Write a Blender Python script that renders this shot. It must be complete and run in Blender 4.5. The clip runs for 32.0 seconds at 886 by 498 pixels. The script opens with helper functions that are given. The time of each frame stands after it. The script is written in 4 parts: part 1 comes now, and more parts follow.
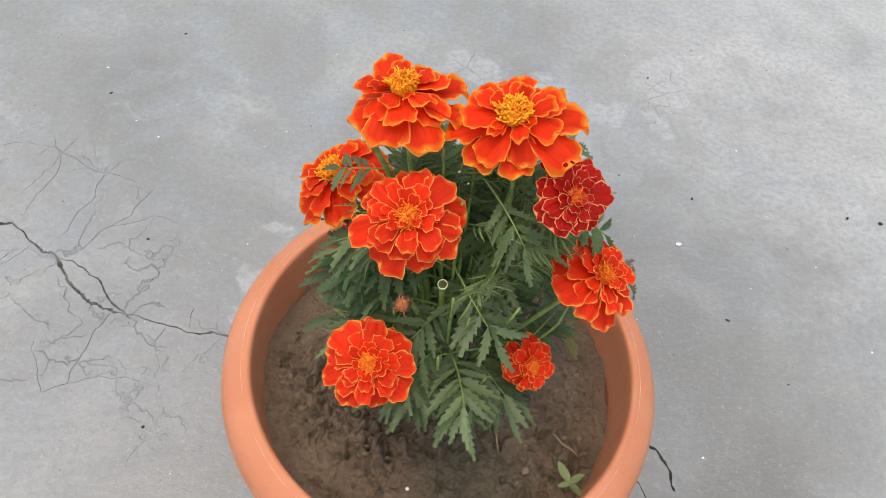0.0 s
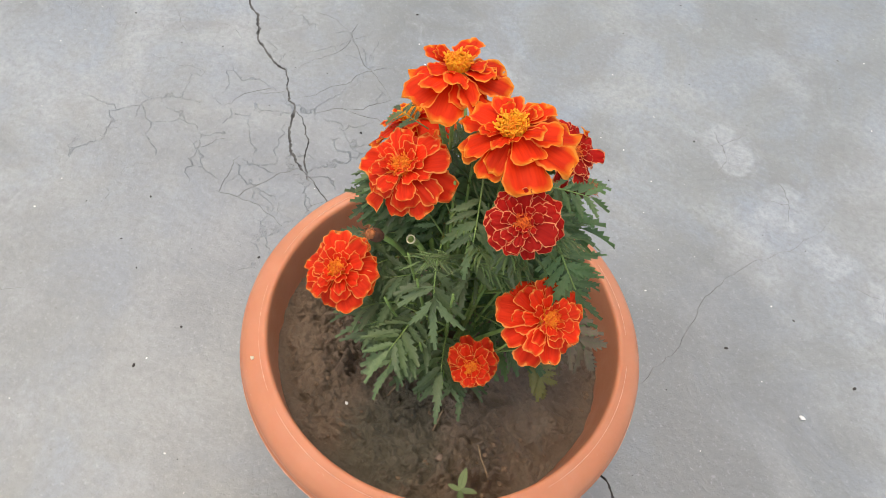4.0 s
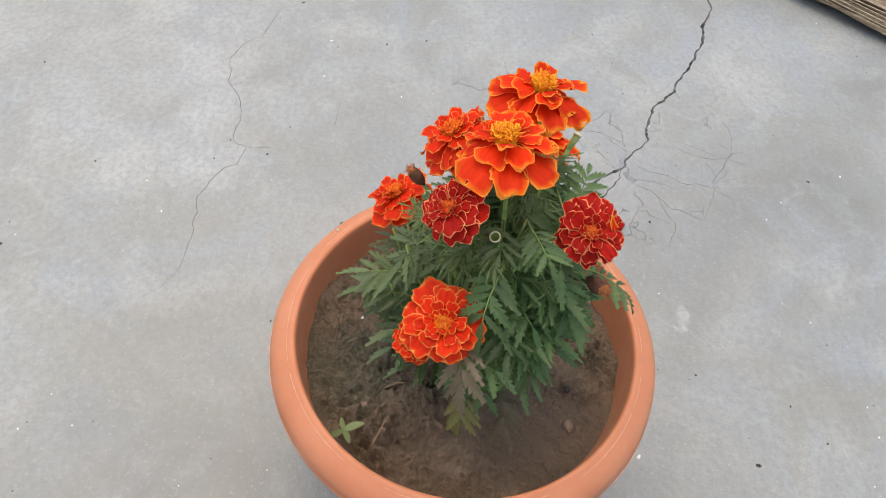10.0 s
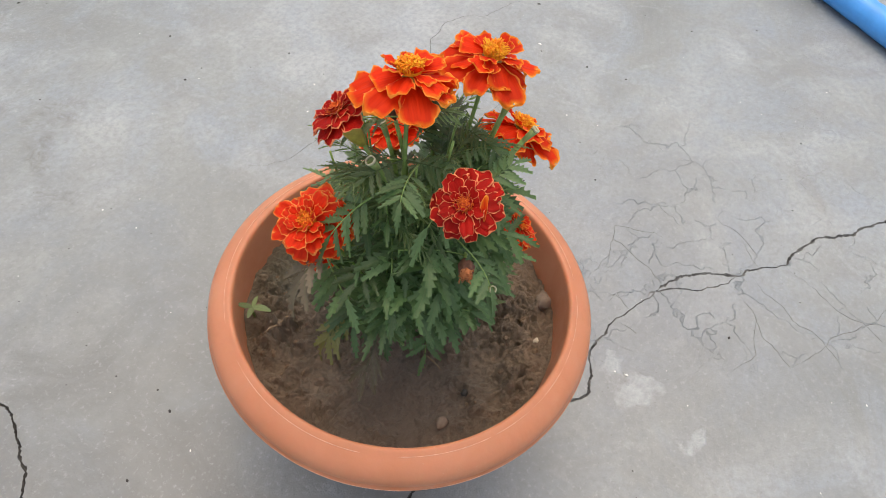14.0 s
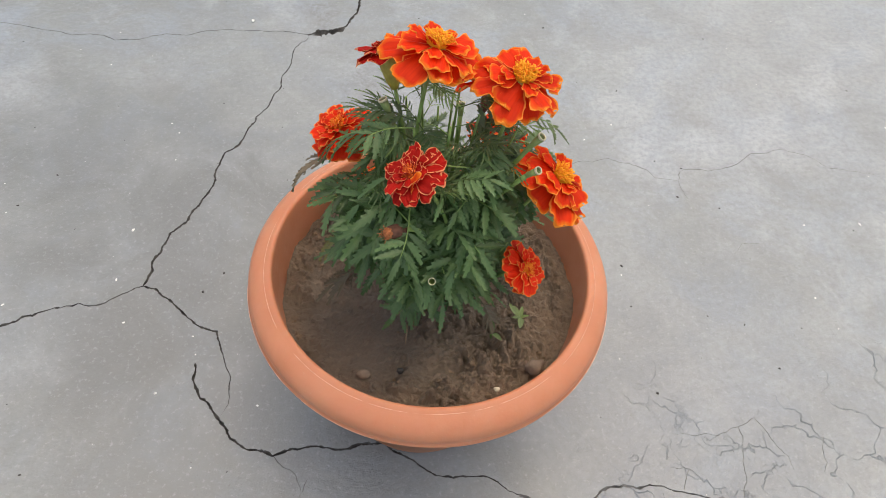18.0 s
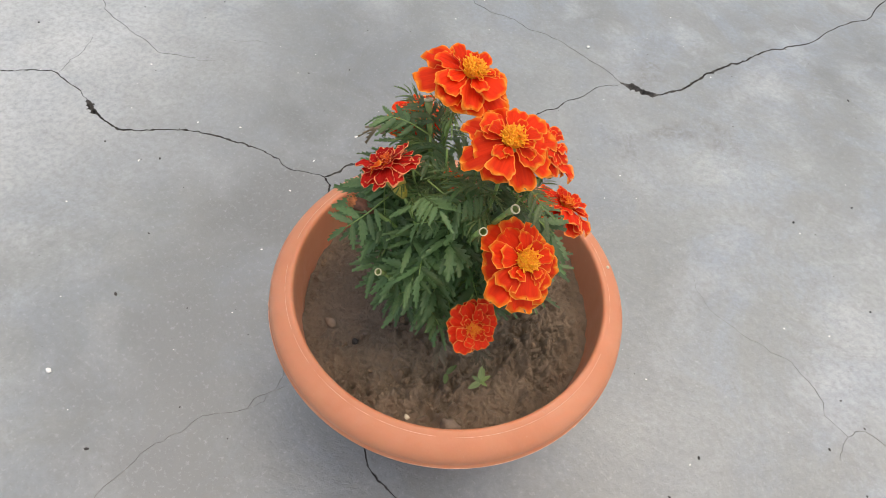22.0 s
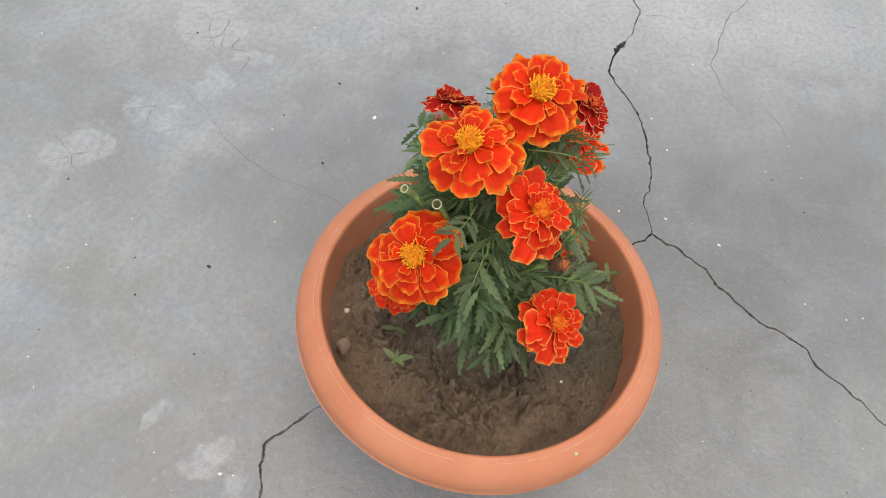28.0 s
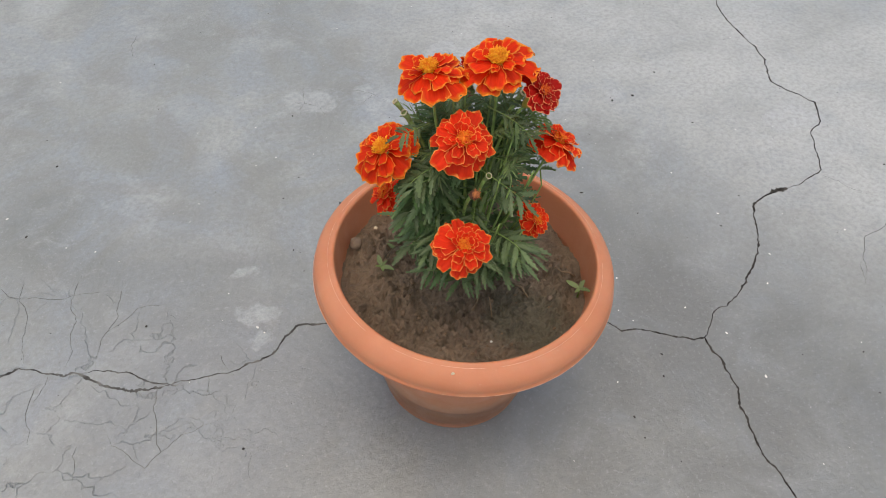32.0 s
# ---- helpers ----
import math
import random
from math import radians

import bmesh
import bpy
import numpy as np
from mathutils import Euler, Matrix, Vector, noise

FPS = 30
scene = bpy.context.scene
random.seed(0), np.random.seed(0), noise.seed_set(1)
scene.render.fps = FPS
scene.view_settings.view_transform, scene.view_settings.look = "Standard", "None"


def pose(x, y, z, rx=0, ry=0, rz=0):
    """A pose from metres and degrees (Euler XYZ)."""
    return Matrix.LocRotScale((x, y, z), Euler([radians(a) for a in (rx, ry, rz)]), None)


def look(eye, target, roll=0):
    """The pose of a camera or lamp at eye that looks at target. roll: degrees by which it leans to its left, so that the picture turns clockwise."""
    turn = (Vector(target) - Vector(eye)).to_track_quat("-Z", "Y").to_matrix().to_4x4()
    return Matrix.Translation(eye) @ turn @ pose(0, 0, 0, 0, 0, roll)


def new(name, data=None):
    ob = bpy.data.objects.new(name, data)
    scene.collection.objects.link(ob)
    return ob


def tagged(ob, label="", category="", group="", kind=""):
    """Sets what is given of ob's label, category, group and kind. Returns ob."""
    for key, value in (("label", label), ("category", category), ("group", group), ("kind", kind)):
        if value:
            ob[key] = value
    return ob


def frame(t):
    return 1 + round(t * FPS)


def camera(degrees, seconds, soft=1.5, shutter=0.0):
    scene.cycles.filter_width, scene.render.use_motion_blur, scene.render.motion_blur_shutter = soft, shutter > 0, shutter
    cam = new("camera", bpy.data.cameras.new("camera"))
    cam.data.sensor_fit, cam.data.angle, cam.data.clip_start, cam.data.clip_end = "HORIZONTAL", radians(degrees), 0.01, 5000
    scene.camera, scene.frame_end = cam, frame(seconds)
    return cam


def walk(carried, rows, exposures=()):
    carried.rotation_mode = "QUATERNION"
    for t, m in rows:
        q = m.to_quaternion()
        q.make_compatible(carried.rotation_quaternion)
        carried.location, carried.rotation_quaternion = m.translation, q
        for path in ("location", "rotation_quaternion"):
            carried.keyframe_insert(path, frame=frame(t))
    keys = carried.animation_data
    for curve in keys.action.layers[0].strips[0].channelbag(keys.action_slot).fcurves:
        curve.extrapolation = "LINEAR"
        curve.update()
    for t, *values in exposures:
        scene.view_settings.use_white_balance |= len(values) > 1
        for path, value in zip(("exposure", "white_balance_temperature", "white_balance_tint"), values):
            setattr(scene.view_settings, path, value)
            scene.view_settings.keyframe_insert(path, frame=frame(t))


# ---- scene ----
# ---- camera ----
cam = camera(62.5, 32.0, soft=0.5)
PATH = [
    (0, (-0.0614, -0.2455, 0.6792), (0.1569, 0.9271, -0.9263), 9.03),
    (0.5, (-0.0503, -0.2628, 0.6866), (0.0621, 0.9064, -0.9324), 8.62),
    (1, (-0.0315, -0.2642, 0.6958), (0.0118, 0.9003, -0.9296), 8.14),
    (1.5, (-0.0123, -0.2545, 0.6904), (-0.0572, 0.8588, -0.9703), 7.72),
    (2, (0.0029, -0.2434, 0.6965), (-0.0779, 0.8414, -0.9818), 9.89),
    (2.5, (0.0162, -0.2427, 0.6989), (-0.1469, 0.8284, -0.9833), 9),
    (4.5, (0.1444, -0.2411, 0.7214), (-0.5092, 0.6956, -0.9215), 9.32),
    (5, (0.18, -0.2478, 0.716), (-0.6026, 0.6481, -0.8908), 7.34),
    (5.5, (0.2023, -0.2304, 0.7122), (-0.6054, 0.6503, -0.891), 10.11),
    (6, (0.2142, -0.2236, 0.7228), (-0.6559, 0.588, -0.8841), 10.08),
    (6.5, (0.2262, -0.1962, 0.7175), (-0.6837, 0.5377, -0.906), 8.62),
    (7, (0.2308, -0.1611, 0.7245), (-0.7169, 0.4977, -0.9083), 8.15),
    (7.5, (0.2432, -0.1501, 0.7314), (-0.7336, 0.429, -0.9162), 9.25),
    (8, (0.2567, -0.1335, 0.7423), (-0.746, 0.3568, -0.9172), 9.05),
    (8.5, (0.2682, -0.1273, 0.7385), (-0.7175, 0.3492, -0.9353), 10.51),
    (9, (0.2777, -0.1138, 0.7361), (-0.7854, 0.2445, -0.9196), 9.11),
    (9.5, (0.2882, -0.0746, 0.7246), (-0.8416, 0.1591, -0.9093), 8.39),
    (10, (0.2876, -0.0468, 0.7284), (-0.8842, 0.0406, -0.8903), 6.48),
    (10.5, (0.3144, -0.0074, 0.7311), (-0.8748, -0.0427, -0.8761), 6.76),
    (11, (0.3467, 0.0317, 0.7354), (-0.8668, -0.1394, -0.844), 6.12),
    (11.5, (0.3507, 0.0598, 0.7267), (-0.8507, -0.2111, -0.8487), 5.14),
    (12, (0.3283, 0.097, 0.7075), (-0.8576, -0.2165, -0.8715), 7.39),
    (12.5, (0.3123, 0.1284, 0.7171), (-0.8606, -0.2733, -0.8532), 7.53),
    (13, (0.3048, 0.1532, 0.7239), (-0.8186, -0.3318, -0.858), 5.93),
    (13.5, (0.2852, 0.1788, 0.7199), (-0.7972, -0.3553, -0.8754), 7.22),
    (14, (0.2707, 0.1804, 0.7118), (-0.7828, -0.3932, -0.8885), 7.99),
    (14.5, (0.2453, 0.2059, 0.7113), (-0.7531, -0.5033, -0.8745), 7.36),
    (15, (0.2357, 0.2571, 0.7107), (-0.6466, -0.5712, -0.8895), 7.06),
    (15.5, (0.2235, 0.2915, 0.7219), (-0.5537, -0.6724, -0.8592), 6.88),
    (17.5, (0.0908, 0.3504, 0.72), (-0.2742, -0.8203, -0.8591), 6.74),
    (18, (0.0675, 0.3644, 0.7262), (-0.1889, -0.8176, -0.8665), 7.18),
    (18.5, (0.0355, 0.3645, 0.729), (-0.0876, -0.8432, -0.86), 6.49),
    (19, (-0.0026, 0.3773, 0.7326), (0.0578, -0.843, -0.8517), 7.75),
    (19.5, (-0.0437, 0.3726, 0.744), (0.1687, -0.8213, -0.8467), 6.47),
    (20, (-0.0859, 0.3649, 0.7456), (0.2445, -0.811, -0.8375), 7.66),
    (20.5, (-0.1256, 0.3663, 0.7397), (0.2828, -0.7815, -0.846), 7.96),
    (21, (-0.138, 0.3586, 0.7366), (0.3236, -0.7806, -0.8408), 8.85),
    (21.5, (-0.1652, 0.3364, 0.723), (0.3757, -0.7383, -0.8748), 9.26),
    (22, (-0.1861, 0.3073, 0.7475), (0.4556, -0.6956, -0.8602), 8.8),
    (22.5, (-0.2027, 0.2737, 0.7447), (0.4864, -0.646, -0.8919), 9.78),
    (23, (-0.2061, 0.2448, 0.747), (0.4954, -0.657, -0.8955), 12.64),
    (23.5, (-0.2118, 0.2382, 0.7295), (0.5335, -0.605, -0.9246), 11.39),
    (24, (-0.2365, 0.2143, 0.7269), (0.6083, -0.5283, -0.9264), 11.42),
    (24.5, (-0.2696, 0.1775, 0.7239), (0.6809, -0.4585, -0.9169), 10.21),
    (25, (-0.2886, 0.1536, 0.7239), (0.7613, -0.2895, -0.9197), 8.84),
    (25.5, (-0.2984, 0.121, 0.7331), (0.7917, -0.1562, -0.9205), 8.73),
    (27.5, (-0.3277, -0.0252, 0.748), (0.8089, 0.2008, -0.8826), 7.2),
    (28, (-0.3097, -0.046, 0.7494), (0.7457, 0.2584, -0.9215), 8.71),
    (28.5, (-0.3069, -0.0711, 0.7518), (0.6964, 0.2686, -0.9446), 10.43),
    (29, (-0.2944, -0.105, 0.7606), (0.6622, 0.4105, -0.9177), 9.68),
    (29.5, (-0.2826, -0.1544, 0.766), (0.6299, 0.4561, -0.906), 9.95),
    (30, (-0.2784, -0.1869, 0.7892), (0.5575, 0.542, -0.8742), 8.49),
    (30.5, (-0.2844, -0.2364, 0.8082), (0.4932, 0.5423, -0.8626), 8.33),
    (31, (-0.2913, -0.2569, 0.804), (0.4768, 0.5446, -0.86), 6.65),
    (31.5, (-0.3137, -0.3088, 0.8053), (0.5276, 0.666, -0.7248), 6.18),
    (32, (-0.3268, -0.3806, 0.7816), (0.4849, 0.6726, -0.7117), 4.48),
]
EXPOSURES = [(0, -0.12), (2.5, -0.12), (8, -0.14), (11, -0.16), (14, -0.2), (19, -0.18), (23, -0.18), (25, -0.17), (28, -0.28), (30, -0.31), (31, -0.33), (32, -0.45)]
walk(cam, [(t, look(eye, target, roll)) for t, eye, target, roll in PATH], [(t, stops, 7480, 9) for t, stops in EXPOSURES])

# ---- light: open shade under a bright hazy sky ----
SUN_AZ, SUN_EL = radians(240), radians(80)
world = bpy.data.worlds.new("sky")
scene.world = world
world.use_nodes = True
wn = world.node_tree.nodes
sky = wn.new("ShaderNodeTexSky")
sky.sky_type, sky.sun_disc = "NISHITA", False
sky.sun_elevation, sky.sun_rotation = SUN_EL, SUN_AZ
sky.air_density, sky.dust_density, sky.ozone_density = 1.0, 4.0, 1.0
wn["Background"].inputs["Strength"].default_value = 0.29
world.node_tree.links.new(sky.outputs[0], wn["Background"].inputs["Color"])
sun = new("sun", bpy.data.lights.new("sun", "SUN"))
sun.data.energy, sun.data.angle, sun.data.color = 1.0, radians(120), (1.0, 0.95, 0.87)
sun.matrix_world = look((math.sin(SUN_AZ) * math.cos(SUN_EL) * 9, math.cos(SUN_AZ) * math.cos(SUN_EL) * 9, math.sin(SUN_EL) * 9), (0, 0, 0))
scene.view_settings.exposure = 0.0


# ---- materials ----
class Mat:
    """A node material with short ways to add and join nodes."""

    def __init__(self, name, rough=0.6, spec=0.4):
        self.m = bpy.data.materials.new(name)
        self.m.use_nodes = True
        self.t = self.m.node_tree
        self.b = self.t.nodes["Principled BSDF"]
        self.b.inputs["Roughness"].default_value = rough
        self.b.inputs["Specular IOR Level"].default_value = spec

    def n(self, kind, **inputs):
        node = self.t.nodes.new(kind)
        for k, v in inputs.items():
            self.put(node.inputs[k.replace("_", " ")], v)
        return node

    def put(self, socket, v):
        if isinstance(v, bpy.types.NodeSocket):
            self.t.links.new(v, socket)
        else:
            socket.default_value = v

    def coords(self, which="Object"):
        return self.t.nodes.new("ShaderNodeTexCoord").outputs[which]

    def noise(self, scale, detail=4.0, rough=0.55, vec=None, distort=0.0):
        node = self.n("ShaderNodeTexNoise", Scale=scale, Detail=detail, Roughness=rough, Distortion=distort)
        self.put(node.inputs["Vector"], vec if vec is not None else self.coords())
        return node.outputs["Fac"]

    def ramp(self, fac, *stops):
        node = self.t.nodes.new("ShaderNodeValToRGB")
        e = node.color_ramp.elements
        while len(e) < len(stops):
            e.new(0.5)
        for k, (p, c) in zip(e, stops):
            k.position = p
            k.color = (*c, 1) if len(c) == 3 else c
        self.put(node.inputs[0], fac)
        return node.outputs[0]

    def step(self, fac, lo, hi, a=0.0, b=1.0):
        node = self.t.nodes.new("ShaderNodeMapRange")
        for k, v in enumerate((fac, lo, hi, a, b)):
            self.put(node.inputs[k], v)
        return node.outputs[0]

    def mix(self, fac, a, b, mode="MIX"):
        node = self.t.nodes.new("ShaderNodeMix")
        node.data_type, node.blend_type = "RGBA", mode
        self.put(node.inputs[0], fac)
        self.put(node.inputs[6], a if not isinstance(a, tuple) else (*a, 1))
        self.put(node.inputs[7], b if not isinstance(b, tuple) else (*b, 1))
        return node.outputs[2]

    def math(self, op, a, b=0.0):
        node = self.t.nodes.new("ShaderNodeMath")
        node.operation = op
        self.put(node.inputs[0], a)
        self.put(node.inputs[1], b)
        return node.outputs[0]

    def bump(self, height, strength=0.4, distance=0.002, under=None):
        node = self.n("ShaderNodeBump", Strength=strength, Distance=distance, Height=height)
        if under is not None:
            self.put(node.inputs["Normal"], under)
        self.put(self.b.inputs["Normal"], node.outputs[0])
        return node.outputs[0]

    def color(self, v):
        self.put(self.b.inputs["Base Color"], v if not isinstance(v, tuple) else (*v, 1))

    def thin(self, share, colour):
        """Lets some light through, as petals and leaves do."""
        out = self.t.nodes["Material Output"]
        tr = self.n("ShaderNodeBsdfTranslucent")
        self.put(tr.inputs["Color"], colour)
        mx = self.n("ShaderNodeMixShader")
        mx.inputs[0].default_value = share
        self.t.links.new(self.b.outputs[0], mx.inputs[1])
        self.t.links.new(tr.outputs[0], mx.inputs[2])
        self.t.links.new(mx.outputs[0], out.inputs["Surface"])


def plain(name, c, rough=0.6, var=0.25, scale=60.0, spec=0.4, bump=0.2, bscale=400.0, dist=0.0006):
    """A surface of one colour with soft stains and fine grain."""
    m = Mat(name, rough, spec)
    dark = tuple(v * (1 - var) for v in c)
    lite = tuple(min(1, v * (1 + var)) for v in c)
    m.color(m.ramp(m.noise(scale, 5.0), (0.3, dark), (0.7, lite)))
    if bump:
        m.bump(m.noise(bscale, 3.0), bump, dist)
    return m.m


def concrete():
    m = Mat("worn_cement_floor", 0.5, 0.95)
    p = m.coords("Object")
    warp = m.n("ShaderNodeVectorMath")
    warp.operation = "MULTIPLY_ADD"
    wcol = m.n("ShaderNodeTexNoise", Scale=14.0, Detail=7.0)
    m.put(wcol.inputs["Vector"], p)
    m.put(warp.inputs[0], wcol.outputs["Color"])
    m.put(warp.inputs[1], (0.13, 0.13, 0.13))
    m.put(warp.inputs[2], p)
    wp = warp.outputs[0]
    big = m.noise(1.9, 7.0, 0.58, p, 1.0)
    mid = m.noise(6.5, 9.0, 0.65, p, 0.9)
    fine = m.noise(120.0, 6.0, 0.7, p)
    c = m.ramp(big, (0.3, (0.144, 0.155, 0.146)), (0.45, (0.217, 0.233, 0.223)), (0.56, (0.287, 0.309, 0.298)), (0.7, (0.374, 0.398, 0.383)))
    c = m.mix(m.step(mid, 0.44, 0.64, 0.0, 0.75), c, (0.268, 0.315, 0.36))
    c = m.mix(m.step(m.noise(5.0, 7.0, 0.62, p, 1.2), 0.5, 0.66, 0.0, 0.55), c, (0.213, 0.217, 0.196))
    c = m.mix(m.step(m.noise(7.5, 6.0, 0.6, p, 0.3), 0.52, 0.7, 0.0, 0.75), c, (0.392, 0.418, 0.422))
    c = m.mix(m.step(m.noise(28.0, 9.0, 0.78, p, 1.5), 0.56, 0.72, 0.0, 0.4), c, (0.174, 0.183, 0.178))
    c = m.mix(m.step(m.noise(17.0, 10.0, 0.74, p, 1.1), 0.55, 0.72, 0.0, 0.5), c, (0.418, 0.444, 0.452))
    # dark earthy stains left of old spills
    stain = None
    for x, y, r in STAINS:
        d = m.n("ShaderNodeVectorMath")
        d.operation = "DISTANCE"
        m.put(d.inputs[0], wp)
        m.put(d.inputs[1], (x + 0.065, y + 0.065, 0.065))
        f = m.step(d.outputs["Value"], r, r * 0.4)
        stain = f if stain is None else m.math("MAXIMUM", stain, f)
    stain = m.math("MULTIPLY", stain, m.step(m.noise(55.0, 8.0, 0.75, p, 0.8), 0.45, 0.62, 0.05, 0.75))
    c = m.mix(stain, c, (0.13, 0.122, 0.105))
    # grime and pot shade, scoured cement and sheen, put into the colour, edges broken
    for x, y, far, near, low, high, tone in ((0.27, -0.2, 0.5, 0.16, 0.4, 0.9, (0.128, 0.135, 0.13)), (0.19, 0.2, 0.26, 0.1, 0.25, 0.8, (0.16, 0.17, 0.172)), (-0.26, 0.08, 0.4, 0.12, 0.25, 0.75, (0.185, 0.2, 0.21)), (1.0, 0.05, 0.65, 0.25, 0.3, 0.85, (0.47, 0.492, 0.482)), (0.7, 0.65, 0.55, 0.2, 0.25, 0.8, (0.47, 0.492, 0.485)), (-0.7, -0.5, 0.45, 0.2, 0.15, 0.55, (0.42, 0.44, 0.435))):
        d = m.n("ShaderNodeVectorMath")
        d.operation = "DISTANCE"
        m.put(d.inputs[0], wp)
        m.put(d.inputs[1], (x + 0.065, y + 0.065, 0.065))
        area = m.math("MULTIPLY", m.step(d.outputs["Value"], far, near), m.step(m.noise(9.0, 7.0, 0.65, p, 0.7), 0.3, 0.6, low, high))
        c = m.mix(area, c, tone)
    # pale patches where the skim coat has flaked
    flake = None
    for x, y, r in FLAKES:
        d = m.n("ShaderNodeVectorMath")
        d.operation = "DISTANCE"
        m.put(d.inputs[0], wp)
        m.put(d.inputs[1], (x + 0.065, y + 0.065, 0.065))
        f = m.step(d.outputs["Value"], r * 0.95, r * 0.7)
        flake = f if flake is None else m.math("MAXIMUM", flake, f)
    flake = m.math("MULTIPLY", flake, m.step(m.noise(38.0, 8.0, 0.7, p), 0.34, 0.58, 0.15, 0.62))
    c = m.mix(flake, c, (0.44, 0.47, 0.485))
    # hairline crazing in patches
    v = m.t.nodes.new("ShaderNodeTexVoronoi")
    v.feature = "DISTANCE_TO_EDGE"
    m.put(v.inputs["Vector"], wp)
    v.inputs["Scale"].default_value = 13.0
    lines = m.math("MULTIPLY", m.step(v.outputs["Distance"], 0.014, 0.0), m.step(m.noise(2.2, 3.0, 0.5, p), 0.5, 0.62))
    lines = m.math("MULTIPLY", lines, m.step(m.noise(30.0, 4.0, 0.6, p), 0.4, 0.6))
    d = m.n("ShaderNodeVectorMath")
    d.operation = "DISTANCE"
    m.put(d.inputs[0], p)
    m.put(d.inputs[1], (-0.45, 0.15, 0.0))
    lines = m.math("MULTIPLY", lines, m.step(d.outputs["Value"], 0.4, 0.2, 0.08, 0.8))
    c = m.mix(m.math("MULTIPLY", lines, 0.12), c, (0.113, 0.119, 0.117))
    c = m.mix(m.step(fine, 0.42, 0.66, 0.0, 0.5), c, (0.165, 0.174, 0.171))
    c = m.mix(m.step(m.noise(190.0, 4.0, 0.7, p), 0.56, 0.7, 0.0, 0.3), c, (0.455, 0.474, 0.474))
    spots = m.step(m.noise(260.0, 2.0, 0.5, p), 0.7, 0.76, 0.0, 0.5)
    c = m.mix(spots, c, (0.113, 0.109, 0.104))
    c = m.mix(1.0, c, (0.9, 0.915, 0.93), "MULTIPLY")
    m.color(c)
    m.put(m.b.inputs["Roughness"], m.step(mid, 0.3, 0.7, 0.33, 0.5))
    h = m.math("ADD", m.math("MULTIPLY", fine, 0.35), m.math("MULTIPLY", mid, 0.9))
    h = m.math("SUBTRACT", h, m.math("MULTIPLY", lines, 0.8))
    h = m.math("ADD", h, m.math("MULTIPLY", flake, 0.3))
    m.bump(h, 0.7, 0.005)
    return m.m


def petal_mat(name, heart, body, edge, lo, hi, line):
    """Petal: dark heart, full colour, thin bright rim. The map holds length along x and nearness to the rim along y."""
    m = Mat(name, 0.6, 0.15)
    uv = m.coords("UV")
    sep = m.n("ShaderNodeSeparateXYZ")
    m.put(sep.inputs[0], uv)
    streak = m.n("ShaderNodeTexNoise", Scale=1.0, Detail=5.0)
    mp = m.n("ShaderNodeMapping")
    m.put(mp.inputs["Vector"], m.coords("Object"))
    mp.inputs["Scale"].default_value = (1.6, 17, 3)
    m.put(streak.inputs["Vector"], mp.outputs[0])
    near = m.math("ADD", sep.outputs[1], m.math("MULTIPLY", m.math("SUBTRACT", streak.outputs["Fac"], 0.5), 0.5))
    c = m.mix(m.step(sep.outputs[0], 0.0, 0.5), heart, body)
    dark = (body[0] * 0.74, body[1] * 0.5, body[2] * 0.7)
    c = m.mix(m.step(streak.outputs["Fac"], 0.42, 0.72, 0.0, 0.55), c, dark)
    oi = m.n("ShaderNodeObjectInfo")
    hsv = m.n("ShaderNodeHueSaturation")
    m.put(hsv.inputs["Value"], m.step(oi.outputs["Random"], 0.0, 1.0, 0.82, 1.12))
    m.put(hsv.inputs["Color"], c)
    # a soft glow of the rim colour near the tip only, and a thin bright line all round
    tip = m.math("MULTIPLY", m.step(near, lo, hi, 0.0, 0.7), m.step(sep.outputs[0], 0.55, 0.95))
    c = m.mix(tip, hsv.outputs["Color"], edge)
    c = m.mix(m.step(m.math("ADD", sep.outputs[1], m.math("MULTIPLY", streak.outputs["Fac"], 0.16)), 0.88, 0.99, 0.0, line), c, tuple(min(1, v * 1.02 + 0.05) for v in edge))
    m.color(c)
    m.thin(0.32, c)
    m.bump(streak.outputs["Fac"], 0.6, 0.0012)
    return m.m


def leaf_mat(name, a, b, grey):
    m = Mat(name, 0.42, 0.55)
    oi = m.n("ShaderNodeObjectInfo")
    c = m.ramp(m.noise(9.0, 5.0, 0.6), (0.3, a), (0.7, b))
    c = m.mix(m.step(oi.outputs["Random"], 0.0, 1.0, 0.0, 0.5), c, grey)
    geo = m.t.nodes.new("ShaderNodeNewGeometry")
    c = m.mix(m.step(geo.outputs["Random Per Island"], 0.0, 1.0, 0.0, 0.35), c, tuple(v * 0.75 for v in a))
    tone = m.n("ShaderNodeHueSaturation")
    m.put(tone.inputs["Value"], m.step(m.math("FRACT", m.math("MULTIPLY", oi.outputs["Random"], 7.0)), 0.0, 1.0, 0.7, 1.42))
    m.put(tone.inputs["Color"], c)
    c = tone.outputs["Color"]
    uv = m.n("ShaderNodeSeparateXYZ")
    m.put(uv.inputs[0], m.coords("UV"))
    c = m.mix(m.step(m.math("ABSOLUTE", uv.outputs[1]), 0.14, 0.02, 0.0, 0.4), c, (0.16, 0.22, 0.09))
    m.color(c)
    m.thin(0.5, c)
    m.bump(m.noise(40.0, 4.0), 0.35, 0.0008)
    return m.m


